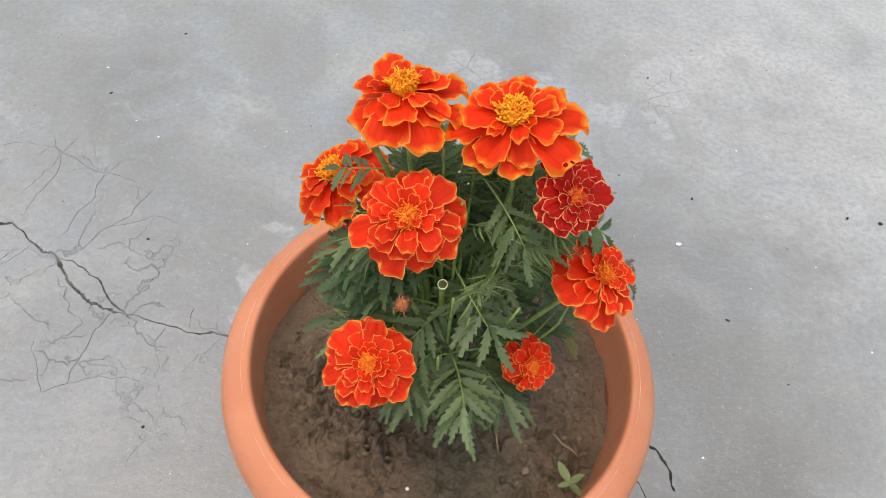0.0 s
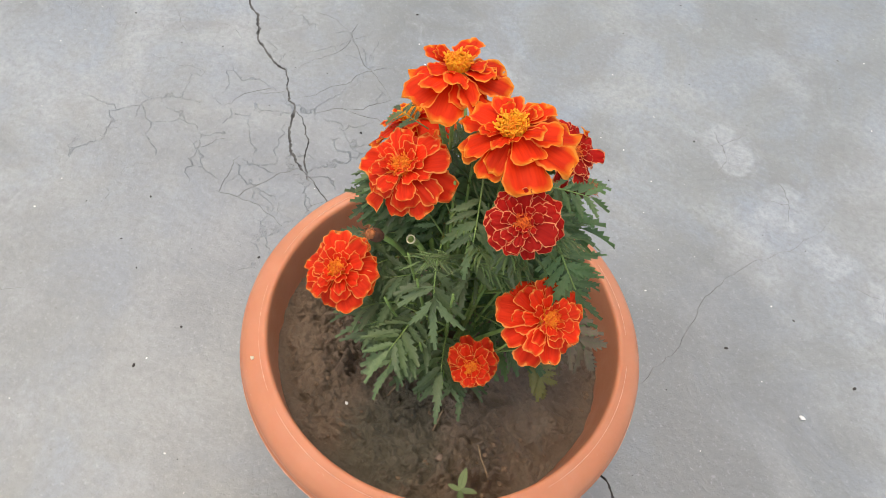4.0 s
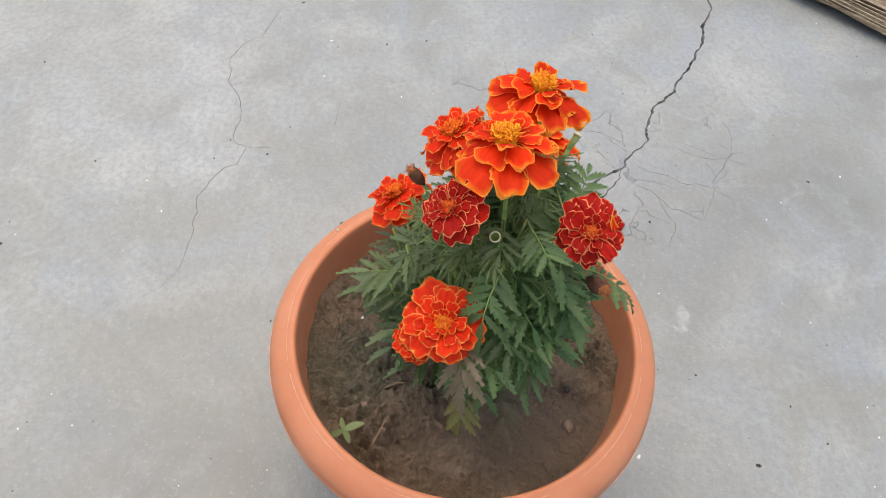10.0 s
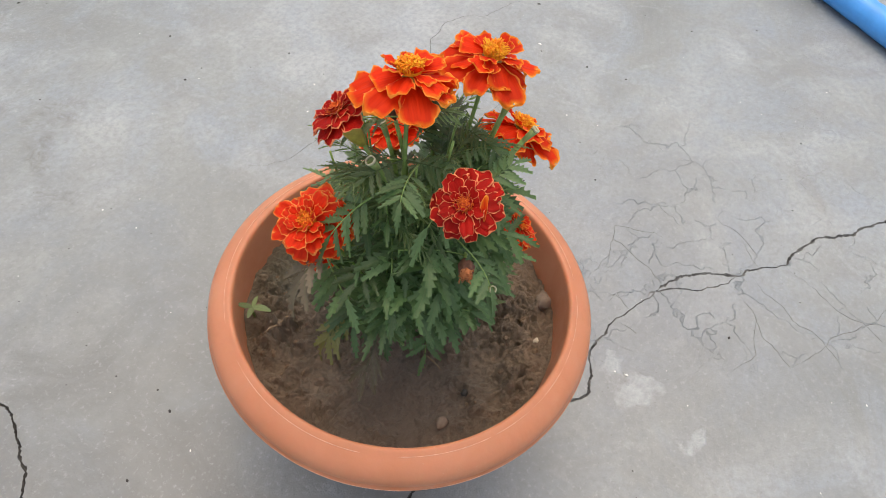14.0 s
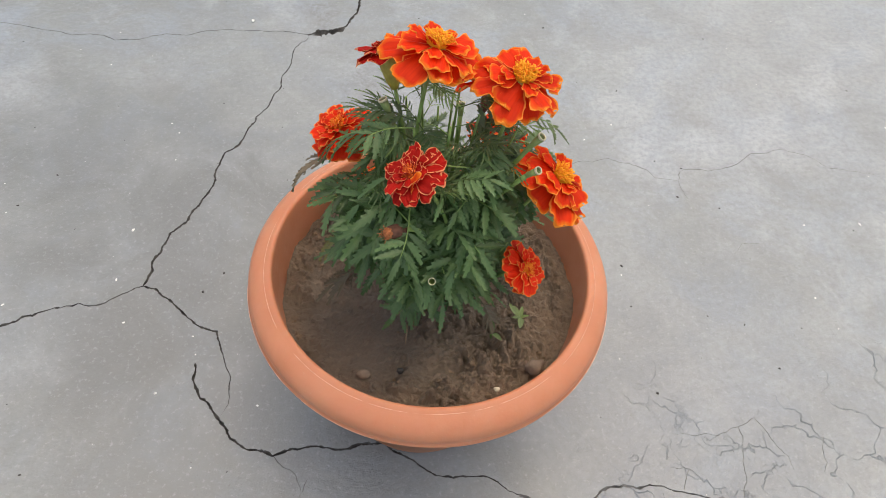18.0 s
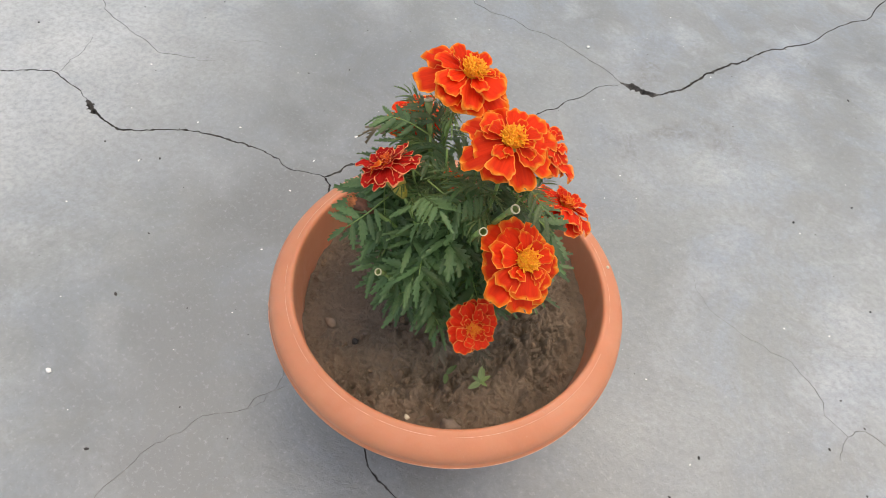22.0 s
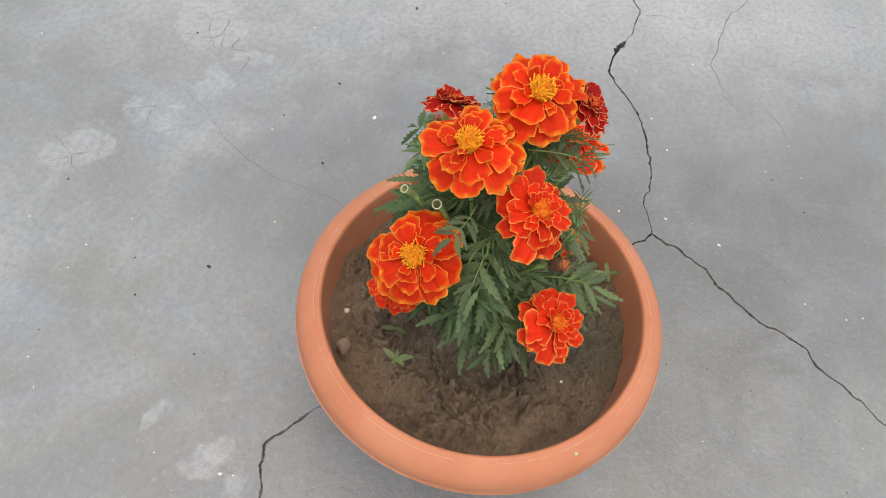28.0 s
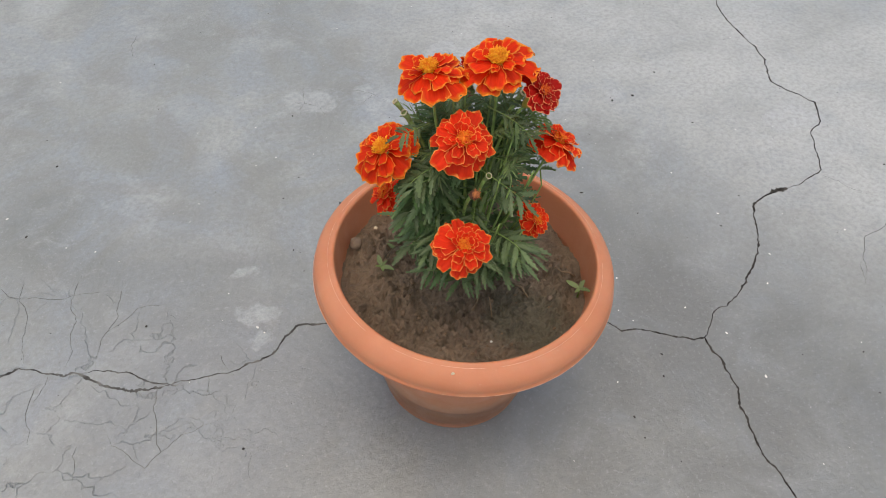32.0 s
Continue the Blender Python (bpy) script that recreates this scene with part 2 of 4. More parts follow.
def soil_mat(name, dry, wet):
    m = Mat(name, 0.7, 0.55)
    p = m.coords("Object")
    a, b = m.noise(14.0, 7.0, 0.65, p, 0.4), m.noise(170.0, 7.0, 0.7, p)

    def patch(x, y, r):
        d = m.n("ShaderNodeVectorMath")
        d.operation = "DISTANCE"
        m.put(d.inputs[0], p)
        m.put(d.inputs[1], (x, y, 0.18))
        return m.step(m.math("ADD", d.outputs["Value"], m.math("MULTIPLY", m.math("SUBTRACT", a, 0.5), 0.09)), r, r * 0.55)

    c = m.ramp(a, (0.36, wet), (0.64, dry))
    # a sandy stretch, a moist basin and a film of algae
    c = m.mix(m.math("MULTIPLY", patch(-0.05, 0.055, 0.075), 0.6), c, tuple(v * 1.18 for v in dry))
    c = m.mix(m.math("MULTIPLY", patch(0.06, 0.05, 0.065), 0.7), c, (0.165, 0.122, 0.09))
    c = m.mix(m.math("MULTIPLY", patch(0.02, -0.085, 0.05), 0.6), c, (0.105, 0.112, 0.075))
    c = m.mix(m.step(b, 0.5, 0.72, 0.0, 0.4), c, tuple(v * 0.55 for v in wet))
    # shaded pits put into the colour as dark specks, then pale crumbs
    c = m.mix(m.step(m.noise(95.0, 3.0, 0.5, p), 0.64, 0.74, 0.0, 0.45), c, (0.065, 0.05, 0.038))
    c = m.mix(m.step(m.noise(420.0, 3.0, 0.6, p), 0.64, 0.74, 0.0, 0.55), c, (0.27, 0.22, 0.165))
    m.color(c)
    m.put(m.b.inputs["Roughness"], m.step(a, 0.35, 0.6, 0.32, 0.6))
    m.bump(m.math("ADD", m.math("MULTIPLY", b, 0.5), m.math("MULTIPLY", m.noise(75.0, 5.0, 0.6, p), 1.0)), 1.0, 0.014)
    return m.m


def pot_mat():
    m = Mat("terracotta_plastic", 0.45, 0.35)
    p = m.coords("Object")
    c = m.ramp(m.noise(22.0, 6.0, 0.6, p, 0.5), (0.3, (0.51, 0.196, 0.101)), (0.7, (0.57, 0.237, 0.132)))
    c = m.mix(m.step(m.noise(7.0, 8.0, 0.7, p, 1.0), 0.52, 0.75, 0.0, 0.4), c, (0.56, 0.28, 0.18))
    c = m.mix(m.step(m.noise(300.0, 3.0, 0.6, p), 0.68, 0.76, 0.0, 0.35), c, (0.62, 0.42, 0.3))
    m.color(c)
    m.put(m.b.inputs["Roughness"], m.step(m.noise(35.0, 6.0, 0.6, p), 0.3, 0.7, 0.36, 0.6))
    # light soaks a little way into the plastic
    m.b.inputs["Subsurface Weight"].default_value = 0.5
    m.b.inputs["Subsurface Radius"].default_value = (1.0, 0.6, 0.4)
    m.b.inputs["Subsurface Scale"].default_value = 0.003
    m.bump(m.math("ADD", m.noise(40.0, 5.0, 0.6, p), m.math("MULTIPLY", m.noise(400.0, 3.0, 0.6, p), 0.3)), 0.25, 0.0015)
    return m.m


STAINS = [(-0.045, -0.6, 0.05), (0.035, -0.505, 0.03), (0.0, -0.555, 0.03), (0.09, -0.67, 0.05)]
FLAKES = [(0.089, 0.572, 0.044), (0.189, 0.522, 0.036), (0.374, 0.546, 0.062), (0.337, 0.456, 0.027), (0.261, 0.477, 0.036), (-0.155, 0.272, 0.022), (-0.173, 0.214, 0.026), (-0.18, 0.18, 0.02), (0.81, 0.105, 0.055), (0.57, 0.335, 0.03)]
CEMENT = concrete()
CRACK_DIRT = plain("crack_dirt", (0.085, 0.083, 0.078), 0.95, 0.7, 60.0, 0.1, 0.6, 300.0, 0.002)
CRACK_DUST = plain("crack_dust", (0.15, 0.153, 0.15), 0.95, 0.8, 55.0, 0.1, 0.6, 300.0, 0.002)
CRACK_FAINT = plain("crack_silt", (0.17, 0.174, 0.17), 0.9, 0.45, 45.0, 0.2, 0.5, 300.0, 0.001)
POT = pot_mat()
SEAM = plain("pale_scuff_and_glint", (0.66, 0.38, 0.27), 0.7, 0.2, 200.0, 0.3, 0)
SOIL = soil_mat("damp_garden_soil", (0.275, 0.2, 0.136), (0.165, 0.12, 0.081))
CLOD = soil_mat("drier_soil_crumb", (0.265, 0.194, 0.133), (0.178, 0.131, 0.09))
LUMP = plain("soil_lump", (0.25, 0.178, 0.118), 0.85, 0.35, 2.5, 0.2, 0.5, 5.0, 0.2)
PETALS = {
    "orange": petal_mat("orange_red_petal", (0.58, 0.022, 0.005), (0.79, 0.04, 0.007), (0.97, 0.38, 0.03), 0.34, 1.0, 0.6),
    "red": petal_mat("scarlet_petal", (0.56, 0.02, 0.006), (0.82, 0.04, 0.01), (0.95, 0.36, 0.06), 0.5, 1.25, 0.75),
    "dark": petal_mat("crimson_petal", (0.3, 0.006, 0.005), (0.48, 0.013, 0.008), (0.94, 0.34, 0.13), 0.8, 1.4, 0.85),
}


def floret_mat(name, low, high):
    m = Mat(name, 0.6, 0.3)
    geo = m.t.nodes.new("ShaderNodeNewGeometry")
    m.color(m.ramp(geo.outputs["Random Per Island"], (0.05, low), (0.75, high)))
    m.thin(0.2, (*high, 1))
    return m.m


FLORET = {
    "orange": floret_mat("golden_floret", (0.87, 0.22, 0.012), (0.97, 0.49, 0.03)),
    "red": floret_mat("amber_floret", (0.8, 0.09, 0.01), (0.92, 0.29, 0.025)),
    "dark": floret_mat("rust_floret", (0.5, 0.03, 0.01), (0.88, 0.2, 0.03)),
}
LEAF = leaf_mat("marigold_leaf", (0.085, 0.185, 0.062), (0.15, 0.26, 0.092), (0.18, 0.265, 0.135))
LEAF_GREY = leaf_mat("grey_green_leaf", (0.1, 0.175, 0.068), (0.175, 0.255, 0.108), (0.22, 0.29, 0.165))
LEAF_FRESH = leaf_mat("fresh_green_leaf", (0.12, 0.21, 0.06), (0.19, 0.28, 0.095), (0.2, 0.27, 0.13))
STEM = plain("green_stem", (0.2, 0.31, 0.085), 0.5, 0.3, 120.0)
CALYX = plain("yellow_green_calyx", (0.38, 0.33, 0.06), 0.45, 0.3, 160.0)


# ---- builders ----
def mesh_of(name, verts, faces, mat, uvs=None, smooth=True):
    me = bpy.data.meshes.new(name)
    me.from_pydata([tuple(v) for v in verts], [], faces)
    if smooth:
        me.polygons.foreach_set("use_smooth", [True] * len(me.polygons))
    for k in mat if isinstance(mat, (list, tuple)) else [mat]:
        me.materials.append(k)
    if uvs is not None:
        lay = me.uv_layers.new(name="UVMap")
        for lp in me.loops:
            lay.data[lp.index].uv = uvs[lp.vertex_index]
    me.update()
    return me


def part(name, me, parent=None, label="", m=None, category="", group="", kind=""):
    """Links a mesh as one object under a thing or a part."""
    ob = new(name, me)
    if parent is not None:
        ob.parent = parent
    if m is not None:
        ob.matrix_basis = m
    return tagged(ob, label, category, group, kind)


def thing(name, label, category, at=(0, 0, 0), group="", me=None):
    ob = new(name, me)
    ob.location = at
    return tagged(ob, label, category, group)


def lathe(profile, n=96, closed=False):
    vs, fs, k = [], [], len(profile)
    for i in range(n):
        a = 2 * math.pi * i / n
        vs += [(r * math.cos(a), r * math.sin(a), z) for r, z in profile]
    for i in range(n):
        j = (i + 1) % n
        for q in range(k if closed else k - 1):
            p = (q + 1) % k
            fs.append((i * k + q, j * k + q, j * k + p, i * k + p))
    return vs, fs


def tube(points, radii, n=6):
    """A tube along points with a radius for each, closed at both ends."""
    pts = [Vector(p) for p in points]
    vs, fs = [], []
    side = None
    for i, p in enumerate(pts):
        d = (pts[min(i + 1, len(pts) - 1)] - pts[max(i - 1, 0)]).normalized()
        if side is None:
            side = d.orthogonal().normalized()
        side = (side - d * side.dot(d)).normalized()
        up = d.cross(side)
        for q in range(n):
            a = 2 * math.pi * q / n
            vs.append(p + (side * math.cos(a) + up * math.sin(a)) * radii[i])
    for i in range(len(pts) - 1):
        for q in range(n):
            r = (q + 1) % n
            fs.append((i * n + q, i * n + r, (i + 1) * n + r, (i + 1) * n + q))
    fs.append(tuple(range(n))[::-1])
    fs.append(tuple((len(pts) - 1) * n + q for q in range(n)))
    return vs, fs


def bezier(a, b, c, d, n):
    a, b, c, d = Vector(a), Vector(b), Vector(c), Vector(d)
    out = []
    for i in range(n + 1):
        t = i / n
        u = 1 - t
        out.append(a * u ** 3 + b * 3 * u * u * t + c * 3 * u * t * t + d * t ** 3)
    return out


def facing(normal, at, spin=0.0):
    """A pose at a place whose z axis points along normal."""
    q = Vector(normal).normalized().to_track_quat("Z", "Y")
    return Matrix.Translation(at) @ q.to_matrix().to_4x4() @ Matrix.Rotation(spin, 4, "Z")


def pebble_mesh(name, size, mat, seed, flat=0.7):
    rng = random.Random(seed)
    bm = bmesh.new()
    bmesh.ops.create_icosphere(bm, subdivisions=2, radius=1.0)
    off = Vector((rng.random() * 50, rng.random() * 50, rng.random() * 50))
    for v in bm.verts:
        k = 1 + 0.55 * noise.noise(v.co * 1.3 + off) + 0.25 * noise.noise(v.co * 3.0 + off)
        v.co = Vector((v.co.x * size * k, v.co.y * size * 0.8 * k, v.co.z * size * flat * k))
    me = bpy.data.meshes.new(name)
    bm.to_mesh(me)
    bm.free()
    me.materials.append(mat)
    me.polygons.foreach_set("use_smooth", [True] * len(me.polygons))
    return me


# ---- ground: one cement sheet with cracks cut into it ----
from mathutils.geometry import delaunay_2d_cdt

CRACKS = []


def crack(half, *line):
    """Notes a crack: half its width, then the bends of its line."""
    CRACKS.append((half, list(line)))


crack(0.003, (1.6, 0.95), (1.25, 0.72), (0.982, 0.437), (0.938, 0.33), (0.909, 0.248), (0.859, 0.194), (0.879, 0.11), (0.79, 0.05), (0.73, -0.013), (0.672, -0.017), (0.624, -0.006))
crack(0.0026, (0.624, -0.006), (0.567, -0.007), (0.523, -0.05), (0.448, -0.098), (0.41, -0.113), (0.361, -0.117), (0.305, -0.141))
crack(0.0028, (0.305, -0.141), (0.297, -0.18), (0.285, -0.21), (0.264, -0.237), (0.25, -0.268), (0.236, -0.3), (0.229, -0.344), (0.203, -0.378), (0.188, -0.42), (0.157, -0.477), (0.14, -0.54), (0.115, -0.596))
crack(0.0036, (0.115, -0.604), (0.085, -0.613), (0.055, -0.625), (0.034, -0.671), (0.019, -0.738), (-0.008, -0.807), (-0.049, -0.905), (-0.12, -1.15), (-0.1, -1.5))
crack(0.0015, (0.115, -0.604), (0.168, -0.614), (0.27, -0.617), (0.33, -0.61), (0.364, -0.598), (0.44, -0.611), (0.579, -0.64), (0.8, -0.7), (1.2, -0.72))
crack(0.0022, (0.305, -0.141), (0.278, -0.123), (0.248, -0.092), (0.218, -0.074), (0.208, -0.039), (0.2, 0.015))
crack(0.0028, (0.239, -0.035), (0.23, 0.006), (0.205, 0.037), (0.181, 0.066), (0.153, 0.076), (0.113, 0.069), (0.067, 0.071), (0.038, 0.073), (0.011, 0.093), (-0.027, 0.114), (-0.067, 0.119), (-0.092, 0.137))
crack(0.001, (0.153, 0.076), (0.13, 0.097), (0.125, 0.112), (0.13, 0.15))
crack(0.0024, (-0.092, 0.137), (-0.133, 0.159), (-0.163, 0.15), (-0.213, 0.141), (-0.27, 0.152), (-0.316, 0.165))
crack(0.003, (-0.316, 0.165), (-0.342, 0.176), (-0.36, 0.192), (-0.391, 0.235), (-0.419, 0.253), (-0.448, 0.28))
crack(0.0018, (-0.3, 0.158), (-0.333, 0.192), (-0.358, 0.219), (-0.391, 0.235))
crack(0.0034, (-0.448, 0.28), (-0.513, 0.296), (-0.553, 0.336), (-0.596, 0.357), (-0.663, 0.397), (-0.765, 0.436), (-0.856, 0.437), (-1.05, 0.47), (-1.4, 0.6))
crack(0.0009, (-0.394, -0.24), (-0.391, -0.274), (-0.338, -0.305), (-0.302, -0.32), (-0.25, -0.313), (-0.187, -0.32), (-0.15, -0.35))
crack(0.001, (-0.391, -0.274), (-0.404, -0.294), (-0.477, -0.297), (-0.565, -0.328), (-0.589, -0.318), (-0.627, -0.287), (-0.695, -0.267), (-0.9, -0.22))
crack(0.0009, (0.118, 0.102), (0.13, 0.149), (0.158, 0.185), (0.17, 0.236), (0.17, 0.305), (0.176, 0.36), (0.188, 0.4), (0.21, 0.44), (0.25, 0.55))
crack(0.0014, (0.852, -0.172), (0.74, -0.148), (0.65, -0.15), (0.618, -0.169), (0.584, -0.2))
# spalled holes where cracks meet
crack(0.010, (0.1, -0.608), (0.08, -0.612), (0.062, -0.617))
crack(0.006, (0.64, -0.012), (0.63, -0.007), (0.617, -0.004))
# dusty hairlines beside the large crack
crack(0.0008, (-0.497, 0.398), (-0.432, 0.398))
crack(0.0008, (-0.343, 0.278), (-0.256, 0.278))
crack(0.0008, (-0.238, 0.170), (-0.239, 0.147))
crack(0.0008, (-0.424, 0.248), (-0.447, 0.223))
crack(0.0008, (0.604, -0.174), (0.586, -0.195), (0.571, -0.204))
crack(0.0008, (0.606, -0.242), (0.578, -0.269), (0.549, -0.280))

crack(0.0009, (-0.409, 0.413), (-0.420, 0.355), (-0.441, 0.288))
crack(0.0009, (-0.438, 0.420), (-0.418, 0.386), (-0.382, 0.363), (-0.343, 0.350), (-0.307, 0.333))
crack(0.0009, (-0.350, 0.377), (-0.369, 0.323), (-0.385, 0.291), (-0.399, 0.257))
crack(0.0009, (-0.307, 0.333), (-0.324, 0.295), (-0.353, 0.271), (-0.369, 0.242))
crack(0.0009, (-0.441, 0.241), (-0.459, 0.208), (-0.465, 0.171))
crack(0.0009, (-0.318, 0.167), (-0.335, 0.129), (-0.345, 0.085), (-0.367, 0.076), (-0.379, 0.107), (-0.388, 0.138))
crack(0.0007, (-0.345, 0.085), (-0.319, 0.093), (-0.267, 0.086))
crack(0.0007, (-0.421, 0.142), (-0.439, 0.099))
crack(0.0007, (-0.263, 0.146), (-0.275, 0.126), (-0.255, 0.123))
crack(0.0006, (-0.089, 0.917), (-0.118, 0.848), (-0.100, 0.798))
crack(0.0006, (-0.021, 0.733), (-0.056, 0.724))
crack(0.001, (0.720, -0.022), (0.736, -0.071), (0.757, -0.103))
crack(0.0005, (-0.426, -0.145), (-0.442, -0.162), (-0.514, -0.158))
crack(0.0005, (-0.457, -0.025), (-0.458, -0.009), (-0.474, -0.004))
crack(0.0005, (-0.650, 0.271), (-0.601, 0.245), (-0.576, 0.300))
# crazed flakes of the skim coat
crack(0.0008, (0.340, 0.576), (0.344, 0.549), (0.364, 0.532), (0.368, 0.504))
crack(0.0008, (0.389, 0.578), (0.383, 0.558), (0.400, 0.539), (0.401, 0.517))
crack(0.0008, (0.383, 0.558), (0.349, 0.541), (0.332, 0.522))
crack(0.0008, (0.400, 0.539), (0.366, 0.529), (0.340, 0.517), (0.335, 0.498))
crack(0.0008, (0.368, 0.504), (0.342, 0.503), (0.347, 0.484), (0.355, 0.441))
crack(0.0008, (0.339, 0.471), (0.306, 0.465))
crack(0.0008, (0.063, 0.589), (0.086, 0.570), (0.101, 0.548), (0.096, 0.510))
crack(0.0008, (0.103, 0.611), (0.090, 0.586), (0.070, 0.561), (0.063, 0.542))
crack(0.0008, (0.173, 0.561), (0.195, 0.541), (0.212, 0.497))
crack(0.0008, (0.203, 0.540), (0.171, 0.523))


def roughened(line, amount, rng, levels):
    pts = [Vector(p) for p in line]
    for level in range(levels):
        out = [pts[0]]
        for a, b in zip(pts, pts[1:]):
            d = b - a
            k = rng.gauss(0, amount) * d.length
            out += [(a + b) / 2 + Vector((-d.y, d.x)).normalized() * k, b]
        pts = out
    return pts


def build_ground():
    rng = random.Random(3)
    verts, edges, depth, centres = [], [], [], []
    ends = [e for _, line in CRACKS for e in (line[0], line[-1])]
    shared = {e for e in ends if ends.count(e) > 1}
    for half, line in CRACKS:
        levels = 4 if half > 0.0012 else 3
        pts = roughened(line, 0.06, rng, levels)
        dusty = half < 0.0016 or line[0][0] < -0.09
        half *= 0.58 if dusty and half > 0.0016 else 0.42 if half < 0.0016 else 0.5 if half < 0.005 else 0.68
        n = len(pts)
        base = len(verts)
        loop_l, loop_r = [], []
        for i, p in enumerate(pts):
            d = (pts[min(i + 1, n - 1)] - pts[max(i - 1, 0)]).normalized()
            side = Vector((-d.y, d.x))
            w = half * (rng.uniform(0.45, 1.5) if half > 0.0008 else rng.uniform(0.7, 1.25))
            if half < 0.002:
                w *= min(1, 0.25 + 1.5 * min(1.0, (n - 1 - i) / n + 0.05))
            verts.append(p)
            tip = i in (0, n - 1) and line[0 if i == 0 else -1] not in shared
            depth.append(0.0 if tip else -min(0.011, (0.6 if half < 0.0006 else 1.2 if dusty else 2.0) * w + 0.0004))
            centres.append((p, w, 2 if half < 0.0006 else int(dusty)))
            loop_l.append(p + side * w * rng.uniform(0.7, 1.2))
            loop_r.append(p - side * w * rng.uniform(0.7, 1.2))
        edges += [(base + i, base + i + 1) for i in range(n - 1)]
        for lp in (loop_l, loop_r):
            b = len(verts)
            verts += lp
            depth += [0.0] * n
            edges += [(b + i, b + i + 1) for i in range(n - 1)]
            edges += [(base, b), (base + n - 1, b + n - 1)]
    for far in (2.2, 8.0, 60.0, 600.0):
        m = 16
        for i in range(m):
            a = 2 * math.pi * (i + 0.5) / m
            verts.append(Vector((far * math.cos(a), far * math.sin(a))))
            depth.append(0.0)
    co, _, faces, origin, _, _ = delaunay_2d_cdt([Vector((v[0], v[1])) for v in verts], edges, [], 0, 1e-5)
    cx = np.array([[p.x, p.y, w, dusty] for p, w, dusty in centres])
    zs = []
    for p, o in zip(co, origin):
        z = min([depth[k] for k in o], default=0.0)
        if z == 0.0:
            d = np.hypot(cx[:, 0] - p.x, cx[:, 1] - p.y)
            k = int(np.argmin(d - 0.55 * cx[:, 2]))
            if d[k] < 0.55 * cx[k, 2]:
                z = -0.6 * cx[k, 2]
        zs.append(z)
    # a vertex that a long edge joins to the flat floor stays level
    for f in faces:
        for a, b in zip(f, f[1:] + f[:1]):
            if (co[a] - co[b]).length > 0.03:
                zs[a] = zs[b] = 0.0
    vs = [(p.x, p.y, z) for p, z in zip(co, zs)]
    fs = [f if (co[f[1]] - co[f[0]]).cross(co[f[2]] - co[f[0]]) > 0 else f[::-1] for f in faces]
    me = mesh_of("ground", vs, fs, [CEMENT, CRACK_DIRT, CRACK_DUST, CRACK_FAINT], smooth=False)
    kinds = []
    for p in me.polygons:
        c = p.center
        d = np.hypot(cx[:, 0] - c.x, cx[:, 1] - c.y) - 1.1 * cx[:, 2] - 0.002
        k = int(np.argmin(d))
        kinds.append(1 + int(cx[k, 3]) if d[k] < 0.006 and min(zs[v] for v in p.vertices) < 0 else 0)
    me.polygons.foreach_set("material_index", kinds)
    ob = part("ground", me)
    tagged(ob, "grey worn cement floor with branching cracks", "ground", kind="structure")


build_ground()


# ---- the pot ----
def build_pot():
    pot = thing("flower_pot", "terracotta-coloured plastic flower pot standing on cracked cement", "flower pot", (-0.0028, 0.0009, 0))
    wall = [(0.0, 0.0), (0.083, 0.0), (0.0855, 0.003), (0.0885, 0.02), (0.106, 0.09), (0.127, 0.165), (0.1325, 0.184), (0.1335, 0.188),
            (0.1318, 0.1885), (0.1296, 0.178), (0.1236, 0.155), (0.108, 0.1), (0.087, 0.012), (0.0, 0.012)]
    wall = [(r * 0.9995 + (0.0028 if z > 0.15 else 0.0), z * 1.012) for r, z in wall]
    part("body", mesh_of("pot_body", *lathe(wall, 128), POT), pot)
    rim = [(0.1345, 0.1885), (0.146, 0.1895), (0.1565, 0.1915), (0.1588, 0.1932), (0.1588, 0.1952), (0.1572, 0.1962), (0.1577, 0.199),
           (0.1572, 0.2035), (0.1545, 0.2085), (0.15, 0.2128), (0.1445, 0.2158), (0.1395, 0.2175), (0.1378, 0.2184), (0.1362, 0.2184),
           (0.1348, 0.2176), (0.134, 0.2155), (0.1332, 0.21), (0.1322, 0.202), (0.1311, 0.194), (0.1301, 0.186), (0.129, 0.178), (0.1262, 0.166), (0.128, 0.166), (0.131, 0.179), (0.1325, 0.188)]
    rim = [(r * 0.9895 + 0.073 * (0.1588 - r), z * 1.012) for r, z in rim]
    part("rim", mesh_of("pot_rim", *lathe(rim, 160, True), POT), pot, "thick rolled terracotta rim with a moulding seam")
    # thin pale lines, broken here and there: shoulder's scuffed seam, outer lip's painted highlight
    rng = random.Random(31)
    for ring, high, thick in ((0.1412, 0.2194, 0.0004), (0.1572, 0.1973, 0.00035)):
        vs, fs, a = [], [], 0.0
        while a < 6.2:
            span = rng.uniform(0.4, 1.3)
            n = max(6, int(span / 0.03))
            pts = []
            for i in range(n + 1):
                q = a + span * i / n
                r = ring + 0.0004 * math.sin(3 * q)
                pts.append((r * math.cos(q), r * math.sin(q), high))
            tv, tf = tube(pts, [thick * rng.uniform(0.4, 1.0) * (0.2 if i in (0, n) else 1) for i in range(n + 1)], 4)
            b = len(vs)
            vs += tv
            fs += [tuple(b + i for i in f) for f in tf]
            a += span + rng.uniform(0.02, 0.2)
        part("seam", mesh_of("rim_seam_and_glint", vs, fs, SEAM), pot, "pale rim line, scuffed seam on the shoulder, painted highlight on the outer lip")


build_pot()


